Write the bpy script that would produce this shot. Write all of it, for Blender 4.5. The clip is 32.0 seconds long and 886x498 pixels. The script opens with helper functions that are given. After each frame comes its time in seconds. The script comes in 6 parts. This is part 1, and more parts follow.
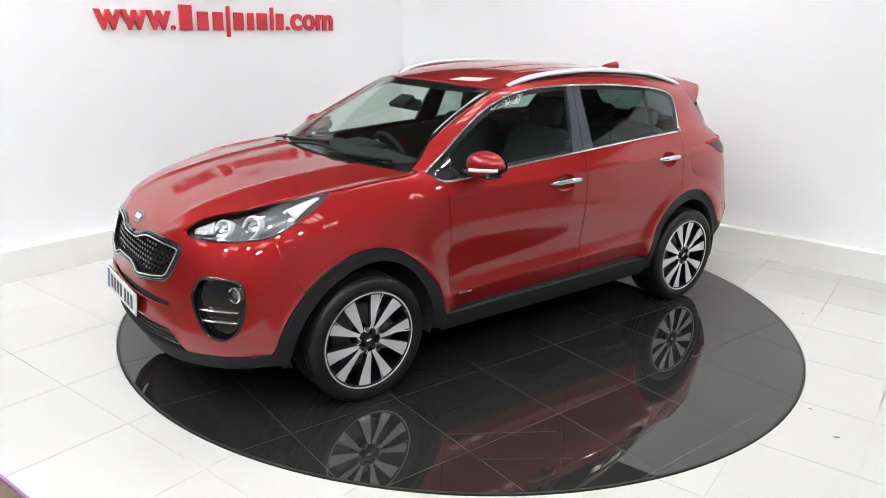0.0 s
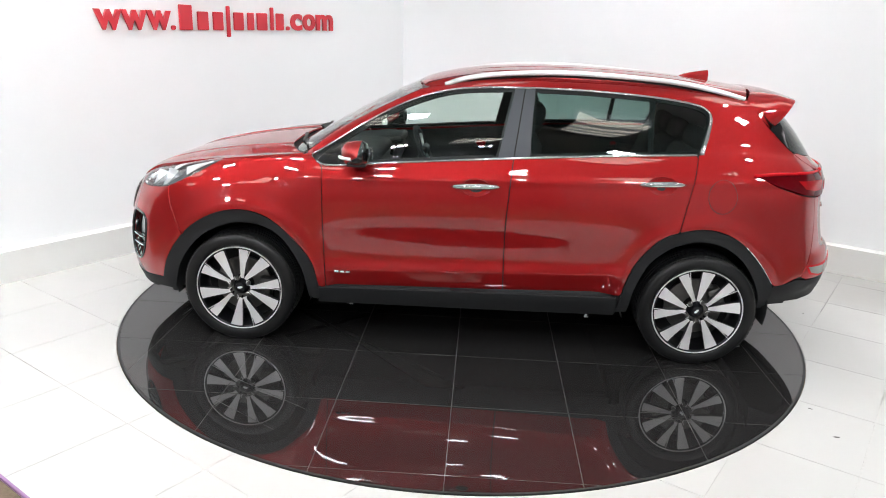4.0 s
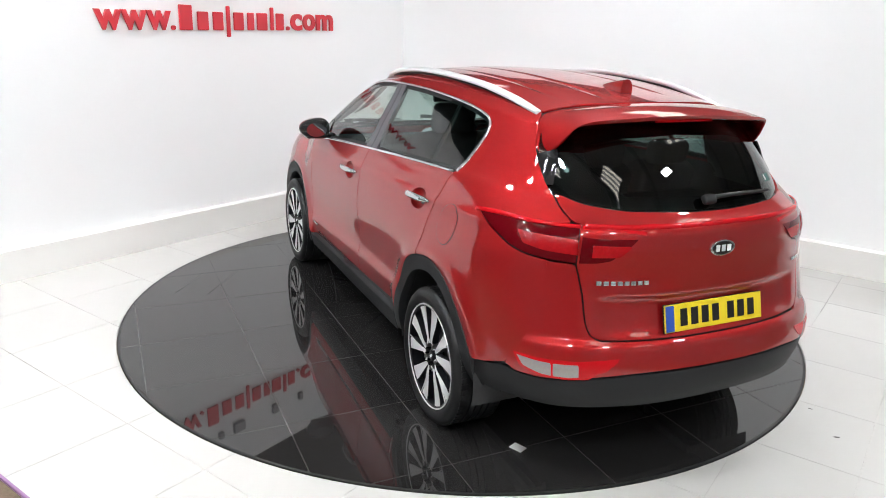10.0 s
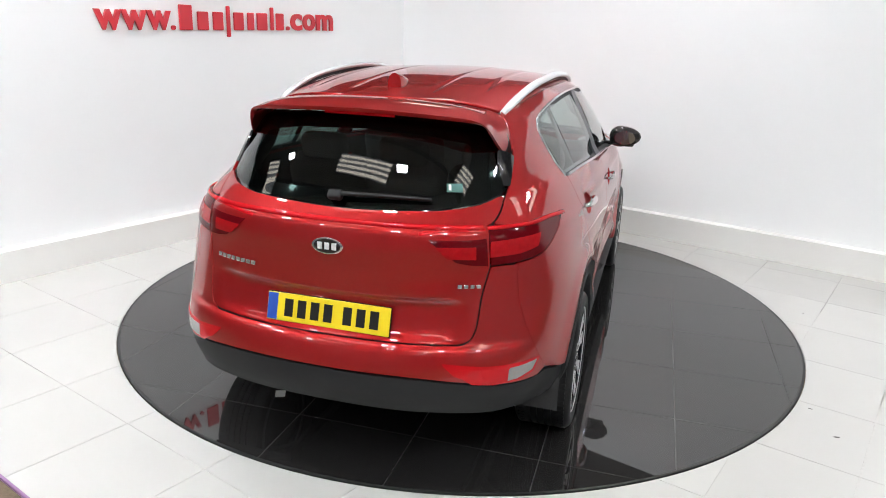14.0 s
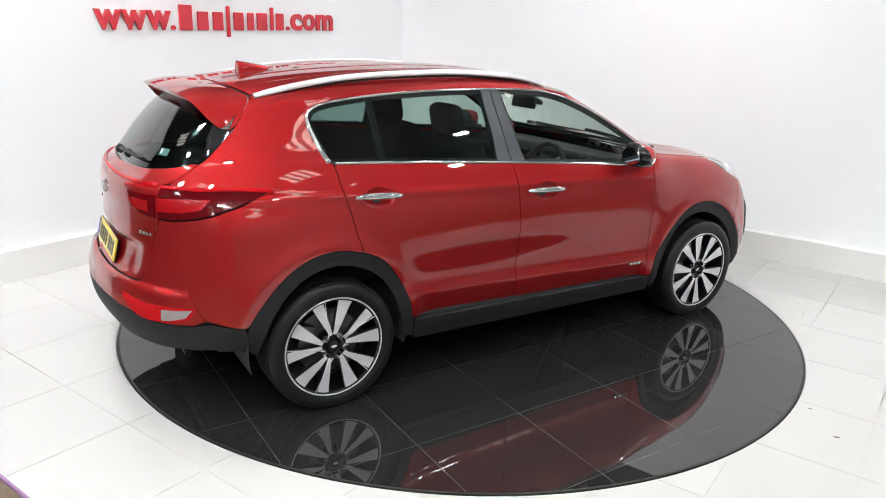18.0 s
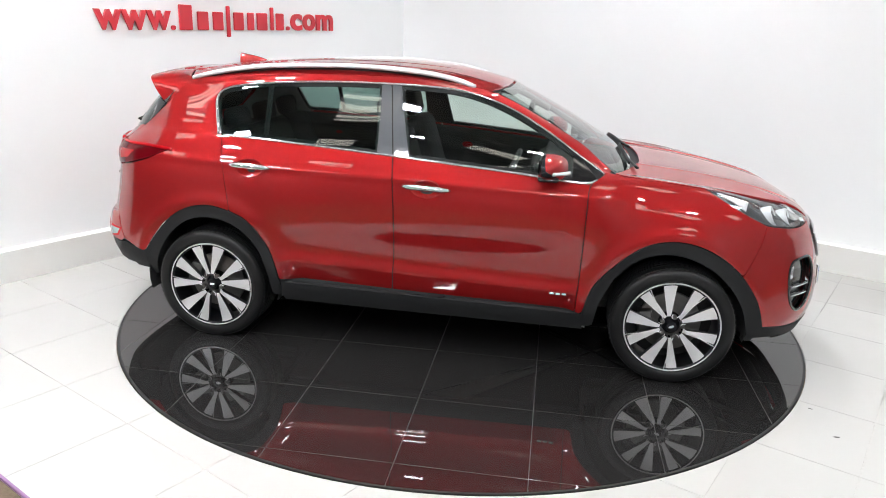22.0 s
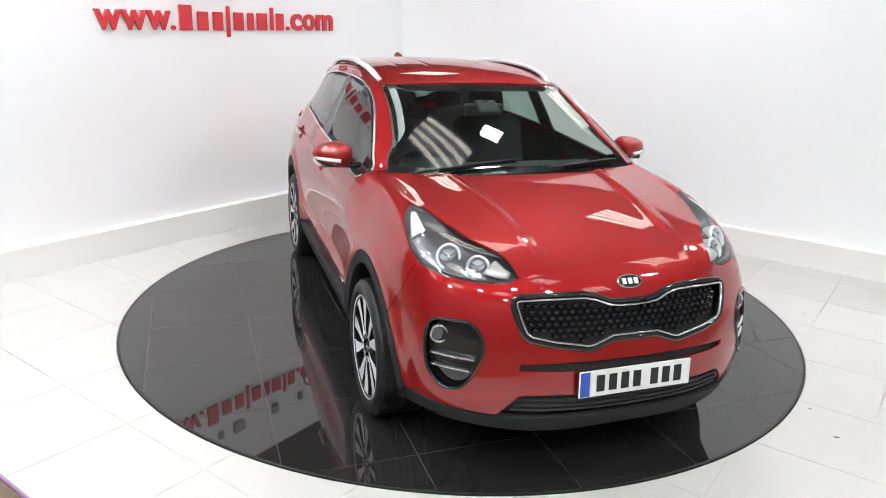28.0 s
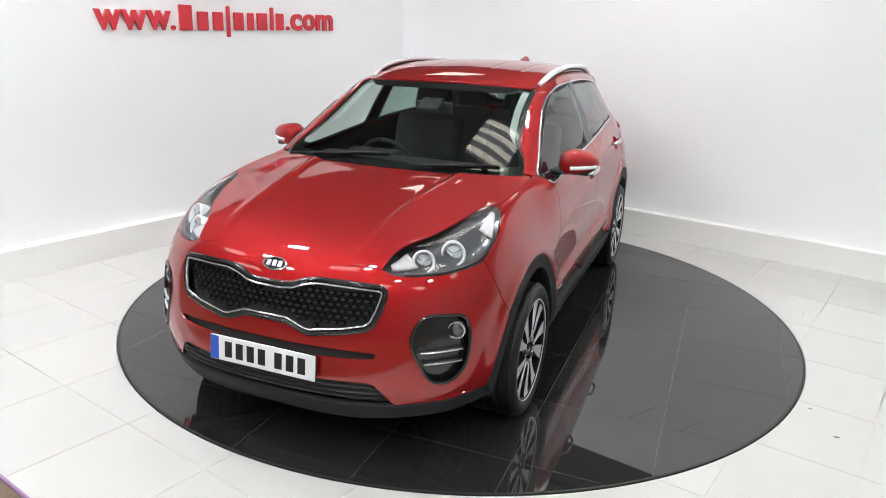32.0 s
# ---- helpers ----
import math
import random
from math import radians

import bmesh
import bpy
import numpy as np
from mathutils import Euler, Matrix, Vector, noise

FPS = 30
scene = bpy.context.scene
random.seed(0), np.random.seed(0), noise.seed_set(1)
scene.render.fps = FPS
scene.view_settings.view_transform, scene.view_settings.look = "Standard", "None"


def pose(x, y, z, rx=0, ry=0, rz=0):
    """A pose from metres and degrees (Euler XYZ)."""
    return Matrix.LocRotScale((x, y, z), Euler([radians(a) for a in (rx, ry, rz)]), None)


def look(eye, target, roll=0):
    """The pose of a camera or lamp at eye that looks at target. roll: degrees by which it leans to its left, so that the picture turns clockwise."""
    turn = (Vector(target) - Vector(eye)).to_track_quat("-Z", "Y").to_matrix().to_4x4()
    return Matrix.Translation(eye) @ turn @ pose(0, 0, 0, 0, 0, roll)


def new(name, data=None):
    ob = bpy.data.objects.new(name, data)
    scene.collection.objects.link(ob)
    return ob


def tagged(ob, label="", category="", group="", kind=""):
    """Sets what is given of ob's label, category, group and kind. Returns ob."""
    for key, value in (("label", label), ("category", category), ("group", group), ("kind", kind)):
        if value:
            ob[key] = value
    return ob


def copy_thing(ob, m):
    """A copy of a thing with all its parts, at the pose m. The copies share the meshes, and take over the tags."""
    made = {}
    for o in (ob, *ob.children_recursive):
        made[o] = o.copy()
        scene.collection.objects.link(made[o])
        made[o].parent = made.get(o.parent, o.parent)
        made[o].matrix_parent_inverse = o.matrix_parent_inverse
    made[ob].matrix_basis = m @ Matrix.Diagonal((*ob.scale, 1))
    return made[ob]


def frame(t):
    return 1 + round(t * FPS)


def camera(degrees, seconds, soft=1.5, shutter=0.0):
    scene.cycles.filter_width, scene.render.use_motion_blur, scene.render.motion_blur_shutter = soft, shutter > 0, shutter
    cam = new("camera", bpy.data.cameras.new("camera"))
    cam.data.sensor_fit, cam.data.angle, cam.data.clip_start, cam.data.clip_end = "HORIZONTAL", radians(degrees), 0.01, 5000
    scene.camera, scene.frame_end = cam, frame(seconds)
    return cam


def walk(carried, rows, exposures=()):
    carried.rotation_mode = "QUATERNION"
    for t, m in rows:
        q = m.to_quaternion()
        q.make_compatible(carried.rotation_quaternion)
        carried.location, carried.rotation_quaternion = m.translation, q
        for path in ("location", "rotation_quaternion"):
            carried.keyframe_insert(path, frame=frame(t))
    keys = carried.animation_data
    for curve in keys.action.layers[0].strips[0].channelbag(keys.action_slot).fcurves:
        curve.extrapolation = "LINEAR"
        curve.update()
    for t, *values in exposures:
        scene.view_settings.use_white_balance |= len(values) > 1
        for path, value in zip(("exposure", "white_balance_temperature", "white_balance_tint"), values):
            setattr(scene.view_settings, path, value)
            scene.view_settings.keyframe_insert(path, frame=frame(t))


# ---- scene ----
# ---------------------------------------------------------------- camera (stands still)
cam = camera(63.6, 32.0, soft=1.0)
EYE = look((2.646, -3.907, 1.8245), (-0.140, -0.024, 0.3555), 1.97)
walk(cam, [(0.0, EYE), (32.0, EYE)], exposures=[(0.0, 0.02), (2.0, 0.02), (3.0, 0.08), (13.0, 0.08), (14.0, -0.02), (17.0, 0.03), (19.0, 0.08), (29.0, 0.08), (30.0, -0.05), (32.0, -0.05)])

# the turntable turns clockwise at an even speed
TURN_START, TURN_SPEED = 254.05, -10.305


def turn_angle(t):
    return TURN_START + TURN_SPEED * t


# ---------------------------------------------------------------- world: the dim air of the hall above the booth
world = bpy.data.worlds.new("hall_air")
scene.world = world
world.use_nodes = True
world.node_tree.nodes["Background"].inputs[0].default_value = (0.9, 0.93, 1.0, 1)
world.node_tree.nodes["Background"].inputs[1].default_value = 0.4


HALL_H = 5.2  # the hall's roof; the light fittings hang 0.4 m under it (built further down)
# first three fittings traced from window reflections; the other ten added as fill light
FITTINGS = [(0.0, -4.0), (3.5, -2.1), (-0.17, 0.52), (0.2, -7.3), (3.2, 1.6), (-3.4, -4.6), (3.6, -6.4), (-3.4, -7.4), (6.3, -5.0), (6.3, -1.5), (-3.6, 4.4), (0.2, 4.6), (3.4, 4.8)]
# a few panels traced from reflections; most are unseen additions that light the booth
SQUARE_LAMPS = [(0.80, -3.50), (0.27, 1.40), (3.55, -4.7), (2.0, -6.6), (-1.6, -5.6), (-0.6, -7.8), (-2.0, -3.9), (-1.9, -1.9), (4.6, -7.6), (5.2, -3.4), (4.7, 0.5), (3.0, 3.4)]
STRIP_GLOW, SQUARE_GLOW = 6.0, 262.0


# ---------------------------------------------------------------- materials
def material(name, color, rough=0.5, metal=0.0, coat=0.0, spec=0.5, grain=0.0, scale=40.0, bump=0.0, alpha=1.0, trans=0.0, ior=1.45, emit=None, strength=0.0, blotch=0.0, bscale=2.0, rvar=0.0):
    m = bpy.data.materials.new(name)
    m.use_nodes = True
    nt = m.node_tree
    b = nt.nodes["Principled BSDF"]
    b.inputs["Base Color"].default_value = (*color, 1)
    b.inputs["Roughness"].default_value = rough
    b.inputs["Metallic"].default_value = metal
    b.inputs["Coat Weight"].default_value = coat
    b.inputs["Coat Roughness"].default_value = 0.03
    b.inputs["Specular IOR Level"].default_value = spec
    b.inputs["IOR"].default_value = ior
    b.inputs["Transmission Weight"].default_value = trans
    b.inputs["Alpha"].default_value = alpha
    if emit:
        b.inputs["Emission Color"].default_value = (*emit, 1)
        b.inputs["Emission Strength"].default_value = strength
    if grain or blotch or bump or rvar:
        tc = nt.nodes.new("ShaderNodeTexCoord")
        n1 = nt.nodes.new("ShaderNodeTexNoise")
        n1.inputs["Scale"].default_value, n1.inputs["Detail"].default_value = scale, 4
        n2 = nt.nodes.new("ShaderNodeTexNoise")
        n2.inputs["Scale"].default_value, n2.inputs["Detail"].default_value = bscale, 3
        for n in (n1, n2):
            nt.links.new(tc.outputs["Object"], n.inputs["Vector"])
        if grain or blotch:
            m1 = nt.nodes.new("ShaderNodeMath")
            m1.operation = "MULTIPLY_ADD"
            nt.links.new(n1.outputs[0], m1.inputs[0])
            m1.inputs[1].default_value, m1.inputs[2].default_value = 2 * grain, 1 - grain - blotch
            m2 = nt.nodes.new("ShaderNodeMath")
            m2.operation = "MULTIPLY_ADD"
            nt.links.new(n2.outputs[0], m2.inputs[0])
            m2.inputs[1].default_value = 2 * blotch
            nt.links.new(m1.outputs[0], m2.inputs[2])
            mul = nt.nodes.new("ShaderNodeVectorMath")
            mul.operation = "SCALE"
            mul.inputs[0].default_value = color
            nt.links.new(m2.outputs[0], mul.inputs["Scale"])
            nt.links.new(mul.outputs[0], b.inputs["Base Color"])
        if bump:
            bp = nt.nodes.new("ShaderNodeBump")
            bp.inputs["Strength"].default_value, bp.inputs["Distance"].default_value = bump, 0.002
            nt.links.new(n1.outputs[0], bp.inputs["Height"])
            nt.links.new(bp.outputs[0], b.inputs["Normal"])
        if rvar:
            mr = nt.nodes.new("ShaderNodeMath")
            mr.operation = "MULTIPLY_ADD"
            nt.links.new(n2.outputs[0], mr.inputs[0])
            mr.inputs[1].default_value, mr.inputs[2].default_value = 2 * rvar, rough - rvar
            nt.links.new(mr.outputs[0], b.inputs["Roughness"])
    return m


def paint_material(name, color):
    """Metallic car paint: flakes under a smooth clear coat."""
    m = material(name, color, rough=0.54, metal=0.72, coat=1.0, spec=0.3)
    m.node_tree.nodes["Principled BSDF"].inputs["Coat Roughness"].default_value = 0.0
    m.node_tree.nodes["Principled BSDF"].inputs["Coat IOR"].default_value = 1.6
    nt = m.node_tree
    b = nt.nodes["Principled BSDF"]
    tc = nt.nodes.new("ShaderNodeTexCoord")
    vor = nt.nodes.new("ShaderNodeTexVoronoi")
    vor.inputs["Scale"].default_value = 900
    nt.links.new(tc.outputs["Object"], vor.inputs["Vector"])
    mx = nt.nodes.new("ShaderNodeMapRange")
    mx.inputs[3].default_value, mx.inputs[4].default_value = 0.8, 1.2
    nt.links.new(vor.outputs["Color"], mx.inputs[0])
    sc = nt.nodes.new("ShaderNodeVectorMath")
    sc.operation = "SCALE"
    sc.inputs[0].default_value = color
    nt.links.new(mx.outputs[0], sc.inputs["Scale"])
    nt.links.new(sc.outputs[0], b.inputs["Base Color"])
    return m


PAINT = paint_material("red_metallic_paint", (0.345, 0.0068, 0.0080))
TRIM = material("black_textured_plastic", (0.013, 0.0135, 0.0145), rough=0.62, spec=0.35, grain=0.12, scale=300, bump=0.25, blotch=0.08, bscale=5)
GLOSS_BLACK = material("gloss_black_plastic", (0.012, 0.012, 0.013), rough=0.12, coat=0.6, rvar=0.04, bscale=9)
DARK = material("dark_recess", (0.034, 0.034, 0.035), rough=0.8, grain=0.2, scale=60)
CHROME = material("bright_chrome", (0.66, 0.67, 0.68), rough=0.10, metal=0.9, rvar=0.03, bscale=12)
SATIN = material("satin_aluminium", (0.84, 0.855, 0.87), rough=0.34, metal=0.4, rvar=0.04, bscale=8)
ALLOY = material("machined_alloy", (0.74, 0.73, 0.735), rough=0.34, metal=0.4, grain=0.05, scale=220, rvar=0.05, bscale=20)
ALLOY_DARK = material("dark_grey_alloy_paint", (0.018, 0.018, 0.022), rough=0.35, metal=0.5, coat=0.4, grain=0.1, scale=400)
RUBBER = material("tyre_rubber", (0.007, 0.007, 0.0075), rough=0.45, spec=0.4, grain=0.2, scale=120, bump=0.2, blotch=0.15, bscale=8)
STEEL = material("brake_steel", (0.20, 0.195, 0.19), rough=0.4, metal=1.0, grain=0.15, scale=80)
CLOTH = material("dark_seat_cloth", (0.030, 0.030, 0.033), rough=0.85, grain=0.25, scale=250, bump=0.3, blotch=0.1, bscale=6)
DASH = material("dark_dashboard_plastic", (0.022, 0.023, 0.025), rough=0.55, grain=0.15, scale=200, bump=0.2)
LINER = material("grey_headlining", (0.22, 0.22, 0.215), rough=0.9, grain=0.08, scale=150)
WHITE_PLATE = material("white_plate_plastic", (0.78, 0.79, 0.78), rough=0.3, coat=0.3, blotch=0.03, bscale=6)
YELLOW_PLATE = material("yellow_plate_plastic", (0.80, 0.60, 0.02), rough=0.3, coat=0.3, blotch=0.03, bscale=6)
BLUE_BAND = material("blue_plate_band", (0.03, 0.09, 0.42), rough=0.35)
INK = material("black_plate_ink", (0.01, 0.01, 0.01), rough=0.4)
LAMP_RED = material("red_lamp_plastic", (0.50, 0.005, 0.010), rough=0.14, spec=0.35, rvar=0.02, bscale=10)
LAMP_BLOCK = material("deep_red_lamp_block", (0.33, 0.004, 0.007), rough=0.25, coat=0.1, spec=0.3, grain=0.2, scale=60, bump=0.4)
LAMP_DEEP = material("dark_red_lamp_inner", (0.10, 0.0015, 0.004), rough=0.10, spec=0.25, rvar=0.03, bscale=12)
LAMP_CLEAR = material("clear_lamp_plastic", (0.27, 0.245, 0.24), rough=0.12, coat=0.6, grain=0.1, scale=90, bump=0.3)
LAMP_WHITE = material("white_lamp_plastic", (0.80, 0.79, 0.78), rough=0.15, coat=0.5, grain=0.05, scale=90)
CRUMPLED = material("crumpled_reflector", (0.75, 0.75, 0.74), rough=0.22, metal=0.5, grain=0.2, scale=70, bump=1.0)
REFLECTOR = material("lamp_reflector", (0.75, 0.76, 0.78), rough=0.15, metal=1.0, grain=0.1, scale=50)


def glass_material(name, tint, gloss_rough=0.0):
    """Thin window glass: tinted see-through with a mirror-like sheen."""
    m = bpy.data.materials.new(name)
    m.use_nodes = True
    nt = m.node_tree
    nt.nodes.clear()
    out = nt.nodes.new("ShaderNodeOutputMaterial")
    mix = nt.nodes.new("ShaderNodeMixShader")
    tr = nt.nodes.new("ShaderNodeBsdfTransparent")
    gl = nt.nodes.new("ShaderNodeBsdfGlossy")
    lw = nt.nodes.new("ShaderNodeLayerWeight")
    pw, fr = nt.nodes.new("ShaderNodeMath"), nt.nodes.new("ShaderNodeMath")
    tr.inputs[0].default_value = (*tint, 1)
    gl.inputs[0].default_value = (1, 1, 1, 1)
    gl.inputs["Roughness"].default_value = gloss_rough
    lw.inputs["Blend"].default_value = 0.5
    pw.operation, pw.inputs[1].default_value = "POWER", 5.0
    fr.operation, fr.inputs[1].default_value, fr.inputs[2].default_value = "MULTIPLY_ADD", 0.95, 0.05
    nt.links.new(lw.outputs["Facing"], pw.inputs[0])
    nt.links.new(pw.outputs[0], fr.inputs[0])
    nt.links.new(fr.outputs[0], mix.inputs[0])
    nt.links.new(tr.outputs[0], mix.inputs[1])
    nt.links.new(gl.outputs[0], mix.inputs[2])
    nt.links.new(mix.outputs[0], out.inputs[0])
    return m


GLASS = glass_material("green_tinted_glass", (0.76, 0.84, 0.80))
GLASS_DARK = glass_material("dark_privacy_glass", (0.40, 0.52, 0.49))
GLASS_REAR = glass_material("black_privacy_glass", (0.17, 0.22, 0.21))
LENS = glass_material("clear_lamp_lens", (0.93, 0.94, 0.95))

WALL = material("white_wall_paint", (0.88, 0.882, 0.885), rough=0.6, grain=0.008, scale=60, bump=0.04, blotch=0.02, bscale=0.8)
KERB_WHITE = material("white_skirting_paint", (0.84, 0.828, 0.80), rough=0.4, blotch=0.02, bscale=1.5)
GROUT = material("pale_grout", (0.50, 0.485, 0.46), rough=0.85, grain=0.12, scale=80)
SIGN_RED = material("red_sign_acrylic", (0.62, 0.03, 0.045), rough=0.35, coat=0.3, blotch=0.03, bscale=5)
# unseen hall surfaces, their greys set to steer bounce light and reflections
HALL_WALL = material("paler_unseen_hall_wall", (0.28, 0.283, 0.286), rough=0.8, grain=0.1, scale=6, blotch=0.2, bscale=0.5)
HALL_ROOF = material("pale_unseen_roof", (0.50, 0.50, 0.505), rough=0.8, blotch=0.2, bscale=0.5)
CARPET = material("brown_hall_carpet", (0.16, 0.12, 0.08), rough=0.95, grain=0.35, scale=90, bump=0.5, blotch=0.2, bscale=5)
EDGE_PURPLE = material("purple_edge_strip", (0.30, 0.16, 0.32), rough=0.5, blotch=0.1, bscale=12)
DISC_EDGE = material("dark_disc_rim", (0.02, 0.02, 0.02), rough=0.5, grain=0.2, scale=60)


def tile_material(name, color, rough, spread, spec=0.5, cloud=0.02):
    """Glazed floor tile with a slight difference from tile to tile."""
    m = material(name, color, rough=rough, spec=spec, grain=0.006, scale=90, blotch=cloud, bscale=2.5, rvar=rough * 0.35)
    nt = m.node_tree
    b = nt.nodes["Principled BSDF"]
    src = b.inputs["Base Color"].links[0].from_socket
    oi = nt.nodes.new("ShaderNodeObjectInfo")
    mr = nt.nodes.new("ShaderNodeMapRange")
    mr.inputs[3].default_value, mr.inputs[4].default_value = 1 - spread, 1 + spread
    nt.links.new(oi.outputs["Random"], mr.inputs[0])
    sc = nt.nodes.new("ShaderNodeVectorMath")
    sc.operation = "SCALE"
    nt.links.new(src, sc.inputs[0])
    nt.links.new(mr.outputs[0], sc.inputs["Scale"])
    nt.links.new(sc.outputs[0], b.inputs["Base Color"])
    return m


TILE_WHITE = tile_material("white_glazed_tile", (0.565, 0.552, 0.528), 0.22, 0.012)
TILE_BLACK = tile_material("black_polished_tile", (0.019, 0.018, 0.0178), 0.025, 0.12)
TILE_BLACK.node_tree.nodes["Principled BSDF"].inputs["IOR"].default_value = 1.68
GROUT_DARK = material("grey_disc_grout", (0.085, 0.083, 0.08), rough=0.06, grain=0.15, scale=60, ior=1.66)

LAMP_BODY = material("grey_lamp_housing", (0.17, 0.172, 0.178), rough=0.20, metal=0.6, rvar=0.05, bscale=14)
FITTING = material("grey_fitting_frame", (0.30, 0.30, 0.31), rough=0.5, grain=0.1, scale=50)
STRIP_LIGHT = material("glowing_light_strip", (0.8, 0.8, 0.78), rough=0.5, emit=(1.0, 0.93, 0.80), strength=STRIP_GLOW, grain=0.02, scale=40)
LOUVRE = material("glowing_grey_louvre", (0.5, 0.5, 0.52), rough=0.4, metal=0.5, grain=0.2, scale=30, emit=(0.85, 0.92, 1.0), strength=0.8)
SQUARE_LIGHT = material("glowing_square_panel", (0.8, 0.8, 0.8), rough=0.5, emit=(0.94, 0.98, 1.02), strength=SQUARE_GLOW)


# ---------------------------------------------------------------- mesh helpers
def mesh_object(name, verts, faces, mat, parent=None, smooth=False, label=""):
    me = bpy.data.meshes.new(name)
    me.from_pydata([tuple(v) for v in verts], [], [tuple(int(i) for i in f) for f in faces])
    me.materials.append(mat)
    if smooth:
        me.polygons.foreach_set("use_smooth", [True] * len(me.polygons))
    ob = new(name, me)
    if parent:
        ob.parent = parent
    if label:
        ob["label"] = label
    return ob


def part(name, bm, mat, parent=None, label="", smooth=False, angle=None):
    me = bpy.data.meshes.new(name)
    bmesh.ops.recalc_face_normals(bm, faces=bm.faces)
    bm.to_mesh(me)
    bm.free()
    me.materials.append(mat)
    if smooth:
        me.polygons.foreach_set("use_smooth", [True] * len(me.polygons))
        if angle:
            me.set_sharp_from_angle(angle=radians(angle))
    ob = new(name, me)
    if parent:
        ob.parent = parent
    if label:
        ob["label"] = label
    return ob


def box_into(bm, m, sx, sy, sz, bevel=0.0, seg=2):
    r = bmesh.ops.create_cube(bm, size=1.0, matrix=m @ Matrix.Diagonal((sx, sy, sz, 1)))
    if bevel:
        edges = {e for v in r["verts"] for e in v.link_edges}
        bmesh.ops.bevel(bm, geom=list(edges), offset=bevel, segments=seg, affect="EDGES", profile=0.5)


def box_bm(m, sx, sy, sz, bevel=0.0, seg=2):
    bm = bmesh.new()
    box_into(bm, m, sx, sy, sz, bevel, seg)
    return bm


def lathe_bm(profile, n, axis="z"):
    """Closed turning of (radius, height) pairs about z."""
    bm = bmesh.new()
    rings = []
    for r, h in profile:
        if r < 1e-6:
            rings.append([bm.verts.new((0, 0, h))])
        else:
            rings.append([bm.verts.new((r * math.cos(2 * math.pi * i / n), r * math.sin(2 * math.pi * i / n), h)) for i in range(n)])
    for a, b in zip(rings, rings[1:]):
        for i in range(n):
            j = (i + 1) % n
            if len(a) == 1 and len(b) == 1:
                continue
            if len(a) == 1:
                bm.faces.new((a[0], b[i], b[j]))
            elif len(b) == 1:
                bm.faces.new((a[i], a[j], b[0]))
            else:
                bm.faces.new((a[i], a[j], b[j], b[i]))
    return bm


def spline(points, n):
    """n points along a smooth (centripetal) curve through the given points."""
    p = np.array(points, float)
    d = np.maximum(np.linalg.norm(np.diff(p, axis=0), axis=1), 1e-9) ** 0.5
    t = np.concatenate([[0], np.cumsum(d)])
    p = np.vstack([2 * p[0] - p[1], p, 2 * p[-1] - p[-2]])
    t = np.concatenate([[-d[0]], t, [t[-1] + d[-1]]])
    out = []
    for s in np.linspace(0, t[-2], n):
        i = min(max(int(np.searchsorted(t, s, "right")) - 1, 1), len(p) - 3)
        a1 = (t[i] - s) / (t[i] - t[i - 1]) * p[i - 1] + (s - t[i - 1]) / (t[i] - t[i - 1]) * p[i]
        a2 = (t[i + 1] - s) / (t[i + 1] - t[i]) * p[i] + (s - t[i]) / (t[i + 1] - t[i]) * p[i + 1]
        a3 = (t[i + 2] - s) / (t[i + 2] - t[i + 1]) * p[i + 1] + (s - t[i + 1]) / (t[i + 2] - t[i + 1]) * p[i + 2]
        b1 = (t[i + 1] - s) / (t[i + 1] - t[i - 1]) * a1 + (s - t[i - 1]) / (t[i + 1] - t[i - 1]) * a2
        b2 = (t[i + 2] - s) / (t[i + 2] - t[i]) * a2 + (s - t[i]) / (t[i + 2] - t[i]) * a3
        out.append((t[i + 1] - s) / (t[i + 1] - t[i]) * b1 + (s - t[i]) / (t[i + 1] - t[i]) * b2)
    return np.array(out)


def tube(name, path, ra, rb, mat, parent, normals=None, n=10, label=""):
    """A bar of elliptical section along a path; ra across, rb along the normals."""
    path = np.array(path, float)
    k = len(path)
    tang = np.gradient(path, axis=0)
    tang /= np.maximum(np.linalg.norm(tang, axis=1), 1e-9)[:, None]
    nor = np.tile(np.array((0, 0, 1.0)), (k, 1)) if normals is None else np.array(normals, float)
    nor = nor - (nor * tang).sum(1)[:, None] * tang
    nor /= np.maximum(np.linalg.norm(nor, axis=1), 1e-9)[:, None]
    side = np.cross(tang, nor)
    ra, rb = np.broadcast_to(ra, (k,)), np.broadcast_to(rb, (k,))
    verts, faces = [], []
    for i in range(k):
        for j in range(n):
            a = 2 * math.pi * j / n
            verts.append(path[i] + ra[i] * math.cos(a) * side[i] + rb[i] * math.sin(a) * nor[i])
    for i in range(k - 1):
        for j in range(n):
            j2 = (j + 1) % n
            faces.append((i * n + j, i * n + j2, (i + 1) * n + j2, (i + 1) * n + j))
    faces.append(tuple(range(n - 1, -1, -1)))
    faces.append(tuple((k - 1) * n + j for j in range(n)))
    return mesh_object(name, verts, faces, mat, parent, True, label)


# ---------------------------------------------------------------- the booth
WX, WY, WALL_H, KERB_H = -2.72, 2.66, 2.55, 0.226
PITCH, JX, JY = 0.584, -0.849, -2.35
FLOOR_Y0, FLOOR_X1 = -2.893, 4.2
DISC_R = 2.212


def slab(name, x0, x1, y0, y1, z0, z1, mat, kind="structure", label="", category=""):
    ob = part(name, box_bm(pose((x0 + x1) / 2, (y0 + y1) / 2, (z0 + z1) / 2), x1 - x0, y1 - y0, z1 - z0), mat)
    return tagged(ob, label, category, kind=kind)


